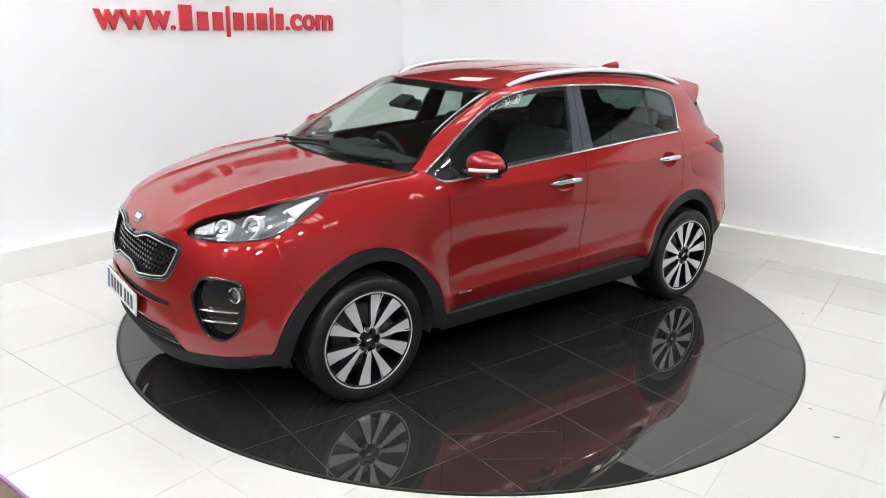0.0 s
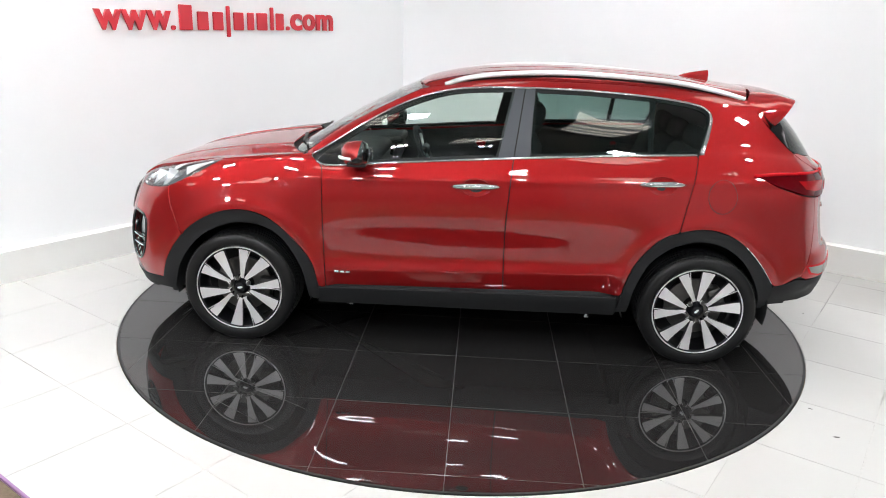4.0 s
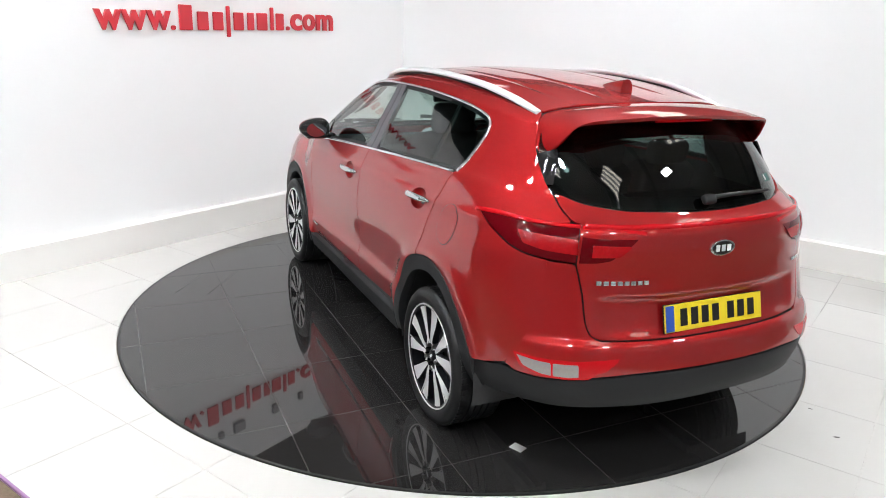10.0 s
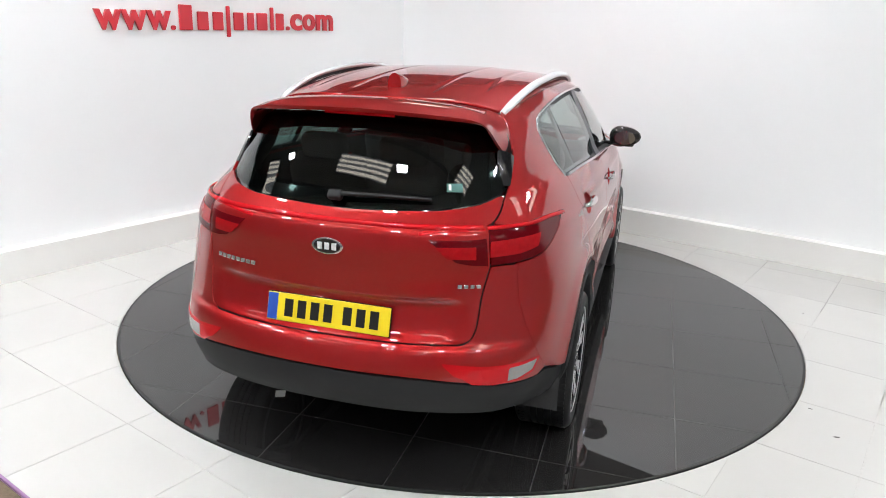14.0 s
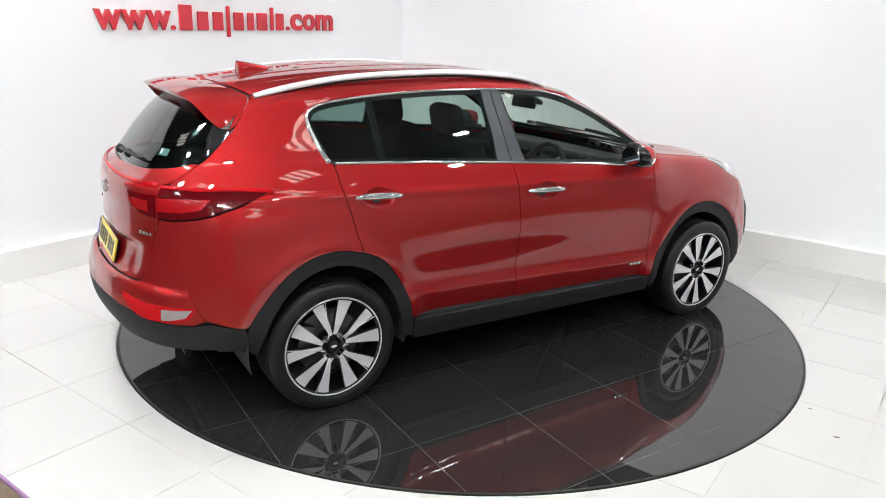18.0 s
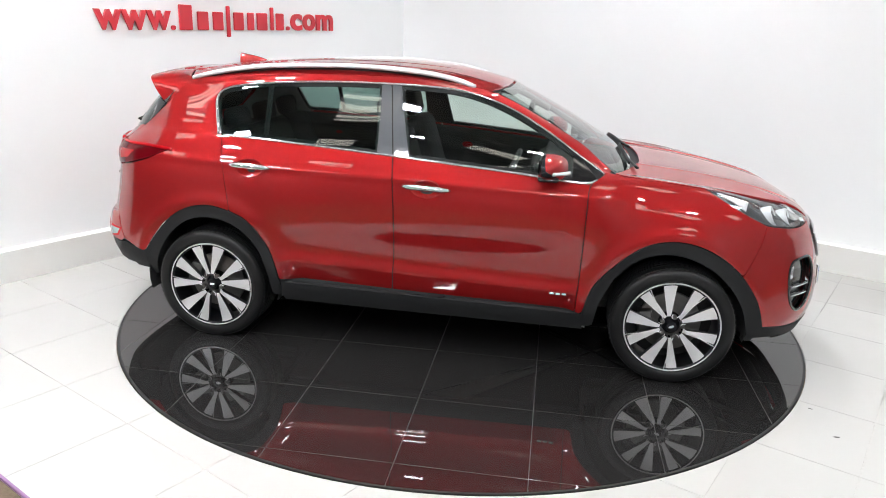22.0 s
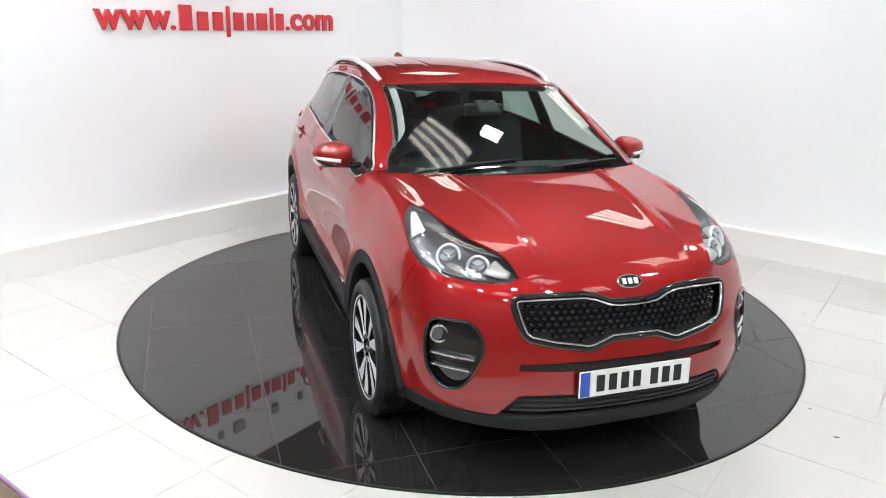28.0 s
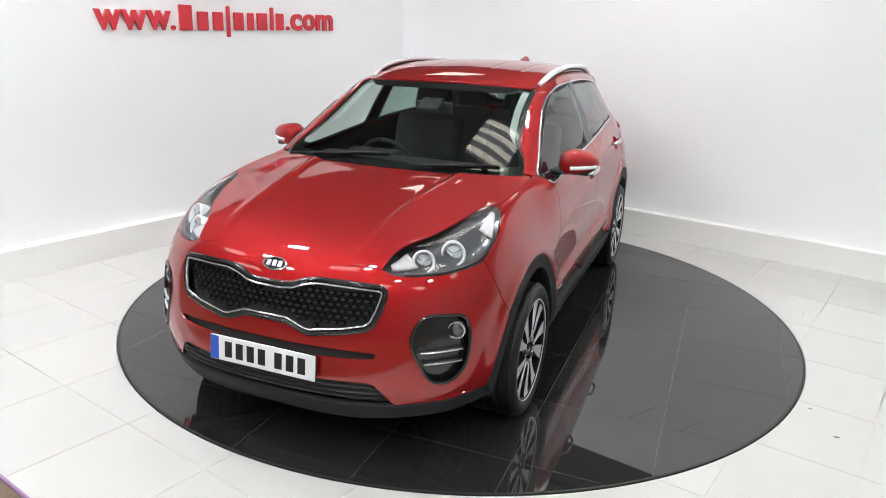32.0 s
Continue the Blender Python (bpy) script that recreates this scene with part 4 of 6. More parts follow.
panel("rear_window", both_sides(back_half), "aft", GLASS_REAR, car, lift=-0.003, depth=0.006, h=0.02, label="dark tinted rear window", fit=4)
panel("rear_window_border", both_sides(back_half), "aft", GLOSS_BLACK, car, holes=(both_sides([(0, 1.20), (.36, 1.208), (.44, 1.235), (.48, 1.28), (.48, 1.36), (.46, 1.41), (.28, 1.44), (0, 1.45)]),), lift=-0.012, depth=0.003, h=0.018, gap=-0.012, fit=4)

DLO = np.vstack([[p for p in DLO_TOP], [p for p in BELT[::-1]]])


def inset(poly, d):
    t = np.roll(poly, -1, axis=0) - np.roll(poly, 1, axis=0)
    t /= np.maximum(np.linalg.norm(t, axis=1), 1e-9)[:, None]
    nrm = np.stack([t[:, 1], -t[:, 0]], 1)
    area = (poly[:, 0] * np.roll(poly[:, 1], -1) - poly[:, 1] * np.roll(poly[:, 0], -1)).sum()
    return poly - np.sign(area) * d * nrm


def between(poly, xa, xb):
    """The stretch of the window opening between two slanting posts, each (x at belt, x at roof)."""
    def side_of(p, line):
        return p[0] - (line[0] + (line[1] - line[0]) * (p[1] - 1.15) / 0.36)
    out = []
    n = len(poly)
    for line, keep in ((xa, -1), (xb, 1)):
        out = []
        for i in range(len(poly)):
            p, q = poly[i], poly[(i + 1) % len(poly)]
            a, b = keep * side_of(p, line), keep * side_of(q, line)
            if a >= 0:
                out.append(p)
            if a * b < 0:
                out.append(p + a / (a - b) * (q - p))
        poly = np.array(out)
    return poly


OPEN = inset(DLO, 0.012)
pane_f = between(OPEN, (.80, .80), (-.150, -.228))
pane_r = between(OPEN, (-.330, -.345), (-.985, -1.000))
pane_q = between(OPEN, (-.996, -1.012), (-3, -3))
panel("window_frame", DLO, "left", TRIM, car, holes=(inset(pane_f, 0.012), inset(pane_r, 0.012), inset(pane_q, 0.01)), lift=-0.006, depth=0.012, gap=0.001, sides=(1, -1), h=0.011)
panel("front_side_window", pane_f, "left", GLASS, car, lift=-0.015, depth=0.004, gap=-0.004, sides=(1, -1), h=0.02, label="lightly tinted front side window", fit=2, relief=side_glass_relief)
panel("rear_side_window", pane_r, "left", GLASS_DARK, car, lift=-0.015, depth=0.004, gap=-0.004, sides=(1, -1), h=0.02, label="dark tinted rear side window", fit=2, relief=side_glass_relief)
panel("quarter_window", pane_q, "left", GLASS_DARK, car, lift=-0.015, depth=0.004, gap=-0.004, sides=(1, -1), h=0.02, label="dark tinted fixed quarter window", fit=2, relief=side_glass_relief)
PILLAR = material("satin_black_pillar", (0.055, 0.06, 0.07), rough=0.38, coat=0.3, blotch=0.05, bscale=6)
for post in (between(inset(DLO, 0.004), (-.150, -.228), (-.237, -.284)), between(inset(DLO, 0.004), (-.241, -.288), (-.330, -.345))):
    panel("pillar_cover", post, "left", PILLAR, car, lift=0.001, depth=0.008, gap=0.0015, sides=(1, -1), label="satin black door pillar cover")

# bright trim round the side windows
for s in (1, -1):
    p, n = drop("left", DLO_TOP)
    tip = np.linspace(0, 1, len(p))
    thick = 0.0065 + 0.009 * bell(tip - 0.97, 0.075)
    tube("window_trim", (p + 0.001 * n - 0.4 * (thick[:, None] - 0.0065) * n) * (1, s, 1), thick, 0.006, CHROME, car, n * (1, s, 1), 8, "bright chrome window surround")
    p, n = drop("left", BELT)
    tube("belt_trim", (p + 0.002 * n) * (1, s, 1), 0.007, 0.006, CHROME, car, n * (1, s, 1), 8, "bright chrome belt strip")


# ---------------------------------------------------------------- the car: inner shell and cabin
def inner_shell():
    keep_v = SV - (0.03 + 0.06 * step(SV[:, 0] - 1.4, 0.05))[:, None] * SN
    c = SV[ST].mean(1)
    ok = c[:, 2] < np.where(c[:, 0] < 0.85, np.where(c[:, 0] < -1.3, 1.12, np.interp(c[:, 0], BELT[::-1, 0], BELT[::-1, 1]) - 0.006), 1.055)
    for wx in (1.335, -1.335):
        ok &= ~((np.hypot(c[:, 0] - wx, c[:, 2] - 0.34) < 0.44) & (np.abs(c[:, 1]) > 0.4))
    t = ST[ok]
    used, inv = np.unique(t, return_inverse=True)
    return mesh_object("inner_shell", keep_v[used], inv.reshape(-1, 3), DARK, car, True)


inner_shell()
part("underbody", box_bm(pose(0, 0, 0.36), 3.6, 1.0, 0.14, 0.03), DARK, car)
part("floor_pan", box_bm(pose(0, 0, 0.335), 1.80, 1.62, 0.13, 0.02), DARK, car)
for wx in (1.335, -1.335):
    for s in (1, -1):
        v, f = [], []
        for i in range(25):
            a = math.radians(-14 + 208 * i / 24)
            for yy in (0.46, 0.875):
                v.append((wx + 0.02 * (1 if wx < 0 else -1) + 0.412 * math.cos(a), s * yy, 0.35 + 0.395 * math.sin(a)))
        f = [(2 * i, 2 * i + 1, 2 * i + 3, 2 * i + 2) for i in range(24)]
        mesh_object("wheel_arch_liner", v, f, DARK, car, True)
        part("arch_bulkhead", box_bm(pose(wx, s * 0.45, 0.50), 0.76, 0.02, 0.52), DARK, car)

trim_outline = np.vstack([SCREEN_EDGE, GUTTER[:, [0, 2]], [(-1.56, 1.46), (-1.64, 1.34), (-1.76, 1.23), (-1.80, 1.12), (-1.262, 1.11), (-1.262, 1.203)], DLO_TOP[::-1]])
panel("pillar_trim", trim_outline, "left", LINER, car, lift=-0.02, depth=0.002, gap=-0.002, h=0.02, sides=(1, -1))
panel("headlining", roof_outline, "top", LINER, car, lift=-0.03, depth=0.002, gap=-0.01, h=0.03)

LINING = material("pale_grey_pillar_lining", (0.55, 0.56, 0.55), rough=0.8, grain=0.06, scale=160)
run = np.array(screen[6:-2, :2])
panel("pillar_lining", np.vstack([run - (0.034, 0.030), (run - np.linspace((0.10, 0.085), (0.055, 0.075), len(run)))[::-1]]), "top", LINING, car, lift=-0.028, depth=0.004, gap=0.0, h=0.012, sides=(1, -1), label="pale grey windscreen pillar lining")

# dashboard, wheel and seats (right-hand drive)
bm = bmesh.new()
box_into(bm, pose(0.80, 0, 0.99, 0, 6, 0), 0.46, 1.36, 0.16, 0.05, 3)
box_into(bm, pose(0.62, 0, 0.90, 0, -25, 0), 0.12, 1.34, 0.28, 0.04, 3)
box_into(bm, pose(0.45, 0, 0.72), 0.60, 0.24, 0.34, 0.04, 3)
part("dashboard", bm, DASH, car, "dark plastic dashboard", True, 40)
part("instrument_hood", box_bm(pose(0.60, -0.36, 1.065, 0, 8, 0), 0.20, 0.34, 0.06, 0.028, 3), DASH, car, "", True, 40)
part("centre_screen", box_bm(pose(0.555, 0, 0.99, 0, -20, 0), 0.02, 0.22, 0.13, 0.006), GLOSS_BLACK, car, "black dashboard screen")
ang = np.linspace(0, 2 * math.pi, 41)
hub = np.array((0.36, -0.36, 0.97))
ux, uy = np.array((0.38, 0, 0.925)), np.array((0, 1.0, 0))
tube("steering_wheel", [hub + 0.185 * (math.cos(a) * ux + math.sin(a) * uy) for a in ang], 0.016, 0.016, DASH, car, [np.cross(ux, uy)] * 41, 8, "dark leather steering wheel")
part("steering_boss", box_bm(pose(0.37, -0.36, 0.965, 0, -22, 0), 0.05, 0.17, 0.12, 0.02, 3), DASH, car, "", True)
for a in (0.0, 2.4, -2.4):
    d = math.cos(a) * uy + math.sin(a) * -ux if a else uy
    tube("steering_spoke", [hub, hub + 0.18 * d], 0.018, 0.01, SATIN, car, [np.cross(ux, uy)] * 2, 6)


def seat(x, y, w):
    part("seat_cushion", box_bm(pose(x + 0.05, y, 0.62, 0, -6, 0), 0.54, w, 0.18, 0.06, 3), CLOTH, car, "dark cloth seat cushion", True)
    part("seat_backrest", box_bm(pose(x - 0.28, y, 0.92, 0, -17, 0), 0.17, w, 0.66, 0.065, 3), CLOTH, car, "dark cloth backrest", True)
    part("headrest", box_bm(pose(x - 0.40, y, 1.33, 0, -12, 0), 0.10, 0.27, 0.18, 0.045, 3), CLOTH, car, "dark cloth headrest", True)
    for d in (-0.06, 0.06):
        tube("headrest_post", [(x - 0.365, y + d, 1.2), (x - 0.39, y + d, 1.30)], 0.006, 0.006, CHROME, car, [(1, 0, 0)] * 2, 6)


for sy in (0.36, -0.36):
    seat(0.03, sy, 0.50)
for sy in (0.42, 0.0, -0.42):
    part("rear_seat_back", box_bm(pose(-1.20, sy, 0.92, 0, -20, 0), 0.16, 0.41, 0.60, 0.06, 3), CLOTH, car, "dark cloth rear backrest", True)
    part("rear_headrest", box_bm(pose(-1.32, sy, 1.26, 0, -14, 0), 0.09, 0.25, 0.13, 0.04, 3), CLOTH, car, "dark cloth headrest", True)
part("rear_bench", box_bm(pose(-0.88, 0, 0.63, 0, -6, 0), 0.52, 1.28, 0.18, 0.06, 3), CLOTH, car, "dark cloth rear bench", True)
part("load_cover", box_bm(pose(-1.62, 0, 1.06), 0.50, 1.14, 0.02, 0.006), DASH, car, "black roller load cover")
bm = bmesh.new()
box_into(bm, pose(0.47, 0, 1.372, 0, 10, 0), 0.03, 0.24, 0.075, 0.012, 3)
box_into(bm, pose(0.50, 0, 1.405), 0.02, 0.03, 0.05, 0.004)
box_into(bm, pose(0.53, 0, 1.392, 0, 28, 0), 0.12, 0.13, 0.03, 0.010, 2)
part("interior_mirror", bm, DASH, car, "black interior mirror", True)
tube("windscreen_sticker", drop("top", [(0.985, 0.50 + 0.01 * i) for i in range(5)])[0] - (0, 0, 0.012), 0.02, 0.0008, WHITE_PLATE, car, None, 6)

# ---------------------------------------------------------------- the car: lamps, grille and badges
def closed3(*runs):
    return np.vstack(runs)


head = HEAD_EDGE
PROJECTOR = material("projector_glass", (0.66, 0.67, 0.68), rough=0.14, coat=0.6, metal=0.5)
panel("headlamp_housing", head, "top", LAMP_BODY, car, relief=lambda p: -0.007 - 0.030 * step(p[:, 0] - 1.70, 0.04), depth=0.01, gap=-0.004, h=0.010, sides=(1, -1), label="grey headlamp inner housing")
for s, lamp in zip((1, -1), panel("headlamp_lens", head, "top", LENS, car, lift=0.0025, depth=0.008, gap=0.0005, h=0.009, sides=(1, -1), label="clear plastic headlamp cover")):
    for xyz, r in (((1.822, .696, .956), .056), ((1.925, .592, .935), .050)):
        p, n = TREE.find_nearest(Vector(xyz))[:2]
        p = Vector(p) - 0.040 * Vector(n)
        z = Vector((0.86, 0.32, 0.40)).normalized()
        m = Matrix.Translation(p) @ z.to_track_quat("Z", "Y").to_matrix().to_4x4()
        if s < 0:
            m = Matrix.Diagonal((1, -1, 1, 1)) @ m
        for nm, prof, mat in (("lamp_bezel", [(r, -.03), (r, .012), (r * .95, .020), (r * .82, .018), (r * .76, .006), (r * .74, -.012), (r * .74, -.03)], SATIN), ("lamp_projector", [(r * .75, -.012), (r * .70, -.004), (r * .52, .006), (r * .26, .013), (0, .015)], None)):
            bm = lathe_bm(prof, 28)
            bm.transform(m)
            part(nm, bm, mat or PROJECTOR, lamp, "chrome ring" if mat else "glass projector", True)
        for k in range(3):
            bm = bmesh.new()
            a = 2 * math.pi * k / 3 + 0.5
            box_into(bm, m @ Matrix.Rotation(a, 4, "Z") @ pose(r * 0.4, 0, 0.012), r * 0.66, 0.0035, 0.006, 0.001)
            part("projector_rib", bm, DARK, lamp)
    p, n = drop("nose", flat("nose", spline([(1.512, .786, 1.046), (1.59, .802, 1.02), (1.665, .806, .985)], 9)))
    tube("daytime_lamp", (p - 0.007 * n) * (1, s, 1), np.linspace(.014, .036, 9), 0.003, LAMP_WHITE, lamp, n * (1, s, 1), 8, "white daytime lamp")
    p, n = drop("nose", flat("nose", spline([(1.945, .545, .93), (1.99, .52, .915), (2.025, .49, .905)], 7)))
    tube("turn_lamp", (p - 0.028 * n) * (1, s, 1), np.linspace(.046, .016, 7), 0.012, CRUMPLED, lamp, n * (1, s, 1), 10, "silver indicator reflector")
    p, n = drop("nose", flat("nose", HEAD_LOW[8:34] + (0, 0, .012)))
    tube("headlamp_trim", (p - 0.020 * n) * (1, s, 1), 0.006, 0.008, LAMP_BODY, lamp, n * (1, s, 1), 6)

# grille: black backing, a net of raised pads, a chrome and a black frame
panel("grille", GRILLE, "nose", DARK, car, lift=-0.045, depth=0.01, gap=-0.01, h=0.016, label="black honeycomb radiator grille")
GRILLE_OBJ = bpy.data.objects["grille"]
p, n = drop("nose", np.vstack([GRILLE, GRILLE[:2]]))
tube("grille_frame", p - 0.004 * n, 0.012, 0.014, GLOSS_BLACK, GRILLE_OBJ, n, 8, "gloss black grille frame")
shrink = inset(np.array(GRILLE), 0.017)
p, n = drop("nose", np.vstack([shrink, shrink[:2]]))
tube("grille_chrome", p + 0.004 * n, 0.0048, 0.008, CHROME, GRILLE_OBJ, n, 8, "bright chrome grille surround")
pad = bmesh.new()
bmesh.ops.create_cone(pad, cap_ends=True, segments=6, radius1=0.0165, radius2=0.010, depth=0.014)
pad_mesh = bpy.data.meshes.new("grille_pad")
pad.to_mesh(pad_mesh)
pad.free()
pad_mesh.materials.append(GLOSS_BLACK)
cells = []
for row in range(9):
    for col in range(-18, 19):
        cells.append(((col + 0.5 * (row % 2)) * 0.0335, 0.632 + row * 0.0235))
cells = np.array(cells)
cells = cells[outline_distance(cells, inset(np.array(GRILLE), 0.030)) < 0]
p, n = drop("nose", cells)
for a, b in zip(p, n):
    ob = new("grille_pad", pad_mesh)
    ob.parent = GRILLE_OBJ
    ob.matrix_local = Matrix.Translation(Vector(a) - 0.026 * Vector(b)) @ Vector(b).to_track_quat("Z", "Y").to_matrix().to_4x4() @ Matrix.Diagonal((1.0, 0.72, 1, 1))

panel("bumper_slot", SLOT, "nose", DARK, car, lift=-0.022, depth=0.004, gap=-0.006, h=0.012)
for s, pod in zip((1, -1), panel("fog_lamp_pod", FOG, "nose", GLOSS_BLACK, car, lift=-0.03, depth=0.004, gap=-0.008, h=0.012, sides=(1, -1), label="gloss black fog lamp pod")):
    p, n = drop("nose", np.vstack([FOG, FOG[:2]]))
    tube("pod_frame", (p - 0.001 * n) * (1, s, 1), 0.007, 0.009, GLOSS_BLACK, pod, n * (1, s, 1), 8)
    q = Vector(drop("nose", flat("nose", [(1.965, .765, .638)]))[0][0]) + Vector((-0.030, -0.016, 0))
    m = Matrix.Translation(q) @ Vector((0.93, 0.34, 0.05)).to_track_quat("Z", "Y").to_matrix().to_4x4()
    if s < 0:
        m = Matrix.Diagonal((1, -1, 1, 1)) @ m
    for nm, prof, mat in (("fog_lamp_ring", [(.040, -.02), (.040, .012), (.034, .018), (.029, .010), (.029, -.02)], CHROME), ("fog_lamp_glass", [(.029, .0), (.02, .008), (0, .011)], LAMP_BODY)):
        bm = lathe_bm(prof, 24)
        bm.transform(m)
        part(nm, bm, mat, pod, "", True)
    for zz, y0, y1 in ((.565, .655, .80), (.515, .675, .795)):
        p, n = drop("nose", [(a, zz) for a in np.linspace(flat("nose", [(2.09, y0, zz)])[0][0], flat("nose", [(1.955, y1, zz)])[0][0], 10)])
        tube("pod_blade", (p - 0.012 * n) * (1, s, 1), 0.005, 0.014, CHROME, pod, n * (1, s, 1), 8, "bright chrome blade")


def badge(name, p, n, w, hgt, label):
    """An oval bright badge with a dark field."""
    m = Matrix.Translation(Vector(p)) @ Vector(n).to_track_quat("Z", "Y").to_matrix().to_4x4()
    base = None
    for nm, k, z0, mat in ((name, 1.0, 0.006, CHROME), ("badge_field", 0.86, 0.0075, GLOSS_BLACK)):
        bm = lathe_bm([(0, -.004), (1, -.004), (1, z0 - .001), (.96, z0), (0, z0)], 32)
        bm.transform(m @ Matrix.Diagonal((w / 2 * k, hgt / 2 * k, 1, 1)))
        ob = part(nm, bm, mat, base or car, label if not base else "", True, 30)
        base = base or ob
    for k in (-1, 0, 1):
        part("badge_bar", box_bm(m @ pose(k * w * 0.23, 0, 0.0085), w * 0.15, hgt * 0.42, 0.003, 0.001), SATIN, base)


p, n = drop("fore", [(0, .866)])
badge("bonnet_badge", p[0], n[0], 0.118, 0.060, "oval chrome badge")
p, n = drop("aft", [(0, 1.024)])
badge("tailgate_badge", p[0] + 0.004 * n[0], n[0], 0.128, 0.064, "oval chrome badge")


def number_plate(m, mat, label):
    plate = part("number_plate", box_bm(m, 0.520, 0.111, 0.008, 0.003), mat, car, label)
    part("plate_band", box_bm(m @ pose(-0.236, 0, 0.0045), 0.042, 0.104, 0.002), BLUE_BAND, plate)
    for k in range(7):
        x = -0.165 + k * 0.056 + (0.026 if k > 3 else 0)
        part("plate_bar", box_bm(m @ pose(x, 0, 0.0047), 0.036, 0.070, 0.002), INK, plate)
    part("plate_backing", box_bm(m @ pose(0, 0, -0.006), 0.526, 0.117, 0.006, 0.002), GLOSS_BLACK, plate)


number_plate(pose(2.243, 0, 0.493) @ Matrix(((0, 0, 1, 0), (1, 0, 0, 0), (0, 1, 0, 0), (0, 0, 0, 1))) @ pose(0, 0, 0, -4, 0, 0), WHITE_PLATE, "white number plate with black marks")
number_plate(pose(-2.164, 0, 0.752) @ Matrix(((0, 0, -1, 0), (-1, 0, 0, 0), (0, 1, 0, 0), (0, 0, 0, 1))) @ pose(0, 0, 0, -14, 0, 0), YELLOW_PLATE, "yellow number plate with black marks")

# tail lamps, the light strip between them and the low lamps
outer = np.vstack([spline([(-1.555, .813, 1.110), (-1.70, .79, 1.119), (-1.859, .705, 1.120), (-1.985, .573, 1.119)], 14), spline([(-2.033, .613, .979), (-1.95, .70, .987), (-1.86, .765, 1.003), (-1.70, .815, 1.050)], 14)])
inner = np.array([(-1.99, .565, 1.116), (-2.045, .47, 1.112), (-2.098, .345, 1.100), (-2.092, .42, 1.04), (-2.088, .49, .992), (-2.07, .54, .982), (-2.036, .604, .978)])
for nm, poly, block in (("tail_lamp", outer, [(-1.80, .735, 1.075), (-1.90, .66, 1.072), (-1.985, .58, 1.068), (-2.015, .595, 1.012), (-1.93, .695, 1.018), (-1.86, .745, 1.032)]),
                        ("tail_lamp_inner", inner, [(-2.035, .545, 1.052), (-2.085, .40, 1.050), (-2.088, .455, 1.008), (-2.05, .555, 1.005)])):
    for s, lamp in zip((1, -1), panel(nm, flat("tail", poly), "tail", LAMP_DEEP, car, lift=0.006, depth=0.03, h=0.010, gap=0.002, sides=(1, -1), label="dark red tail lamp")):
        panel("lamp_block", flat("tail", block), "tail", LAMP_BLOCK, lamp, lift=0.0085, depth=0.004, h=0.007, gap=0.0, sides=(s,), label="bright red lamp block")
        edge = poly[:14] if nm == "tail_lamp" else poly[:3]
        p, n = drop("tail", flat("tail", spline(edge - (0, 0, .008), 20)))
        tube("lamp_edge", (p + 0.009 * n) * (1, s, 1), 0.009, 0.004, LAMP_RED, lamp, n * (1, s, 1), 8, "bright red upper edge")
p, n = drop("aft", [(y, 1.112) for y in np.linspace(-.56, .56, 60)])
tube("light_strip", p + 0.012 * n, 0.011, 0.008, LAMP_RED, car, n, 10, "long red light strip across the tailgate")
for s in (1, -1):
    panel("low_lamp_frame", flat("tail", [(-1.945, .825, .606), (-2.03, .755, .603), (-2.118, .622, .605), (-2.172, .466, .620), (-2.139, .585, .540), (-2.10, .655, .532), (-2.04, .745, .534), (-1.975, .806, .552)]), "tail", LAMP_RED, car, relief=tail_bumper_relief, lift=0.002, depth=0.01, h=0.009, gap=0.0, sides=(s,), label="red border of the low rear lamp")
    for nm, poly, mat, lab in (("reversing_lamp", [(-1.958, .812, .597), (-2.03, .75, .592), (-2.062, .71, .591), (-2.065, .708, .541), (-2.04, .742, .543), (-1.985, .796, .560)], LAMP_CLEAR, "clear low reversing lamp"),
                               ("rear_turn_lamp", [(-2.066, .706, .591), (-2.10, .655, .592), (-2.118, .622, .594), (-2.122, .620, .546), (-2.10, .655, .541), (-2.068, .704, .541)], LAMP_CLEAR, "clear ribbed rear indicator"),
                               ("rear_reflector", [(-2.121, .618, .594), (-2.15, .55, .601), (-2.172, .468, .617), (-2.158, .52, .572), (-2.139, .583, .552), (-2.124, .616, .546)], LAMP_RED, "red low reflector")):
        if s < 0 and nm == "rear_turn_lamp":
            nm, mat, lab = "rear_fog_lamp", LAMP_RED, "red rear fog lamp"
        panel(nm, flat("tail", poly), "tail", mat, car, relief=tail_bumper_relief, lift=0.004, depth=0.012, h=0.008, gap=0.001, sides=(s,), label=lab)

# spoiler over the rear window: one sheet from the roof joint to the lip, its cheeks reaching down to points beside the glass
tip_run = np.array([p for p in REAR_EDGE_P if p[2] > 1.343])
joint = np.vstack([spline([(-1.648, 0, 1.543), (-1.646, .14, 1.541), (-1.63, .32, 1.530), (-1.585, .46, 1.509), tip_run[0]], 20)[:-1], tip_run[0] + (tip_run - tip_run[0])])
joint = spline(joint[::2], 40) - (0, 0, .001)
lipline = spline([(-1.875, 0, 1.513), (-1.872, .16, 1.510), (-1.864, .33, 1.503), (-1.846, .46, 1.492), (-1.824, .505, 1.474), (-1.796, .530, 1.442), (-1.763, .551, 1.402), (-1.726, .572, 1.366), (-1.690, .592, 1.338)], 40)
rows = []
for t in np.linspace(0, 1, 9):
    w = np.linspace(0, 1, 40)[:, None]
    side_w = step(w - .62, .05)
    bulge = 0.012 * math.sin(math.pi * t)
    rows.append(joint + (lipline - joint) * t + bulge * ((1 - side_w) * (0, 0, 1.0) + side_w * (0, 0.35, 0.15)))
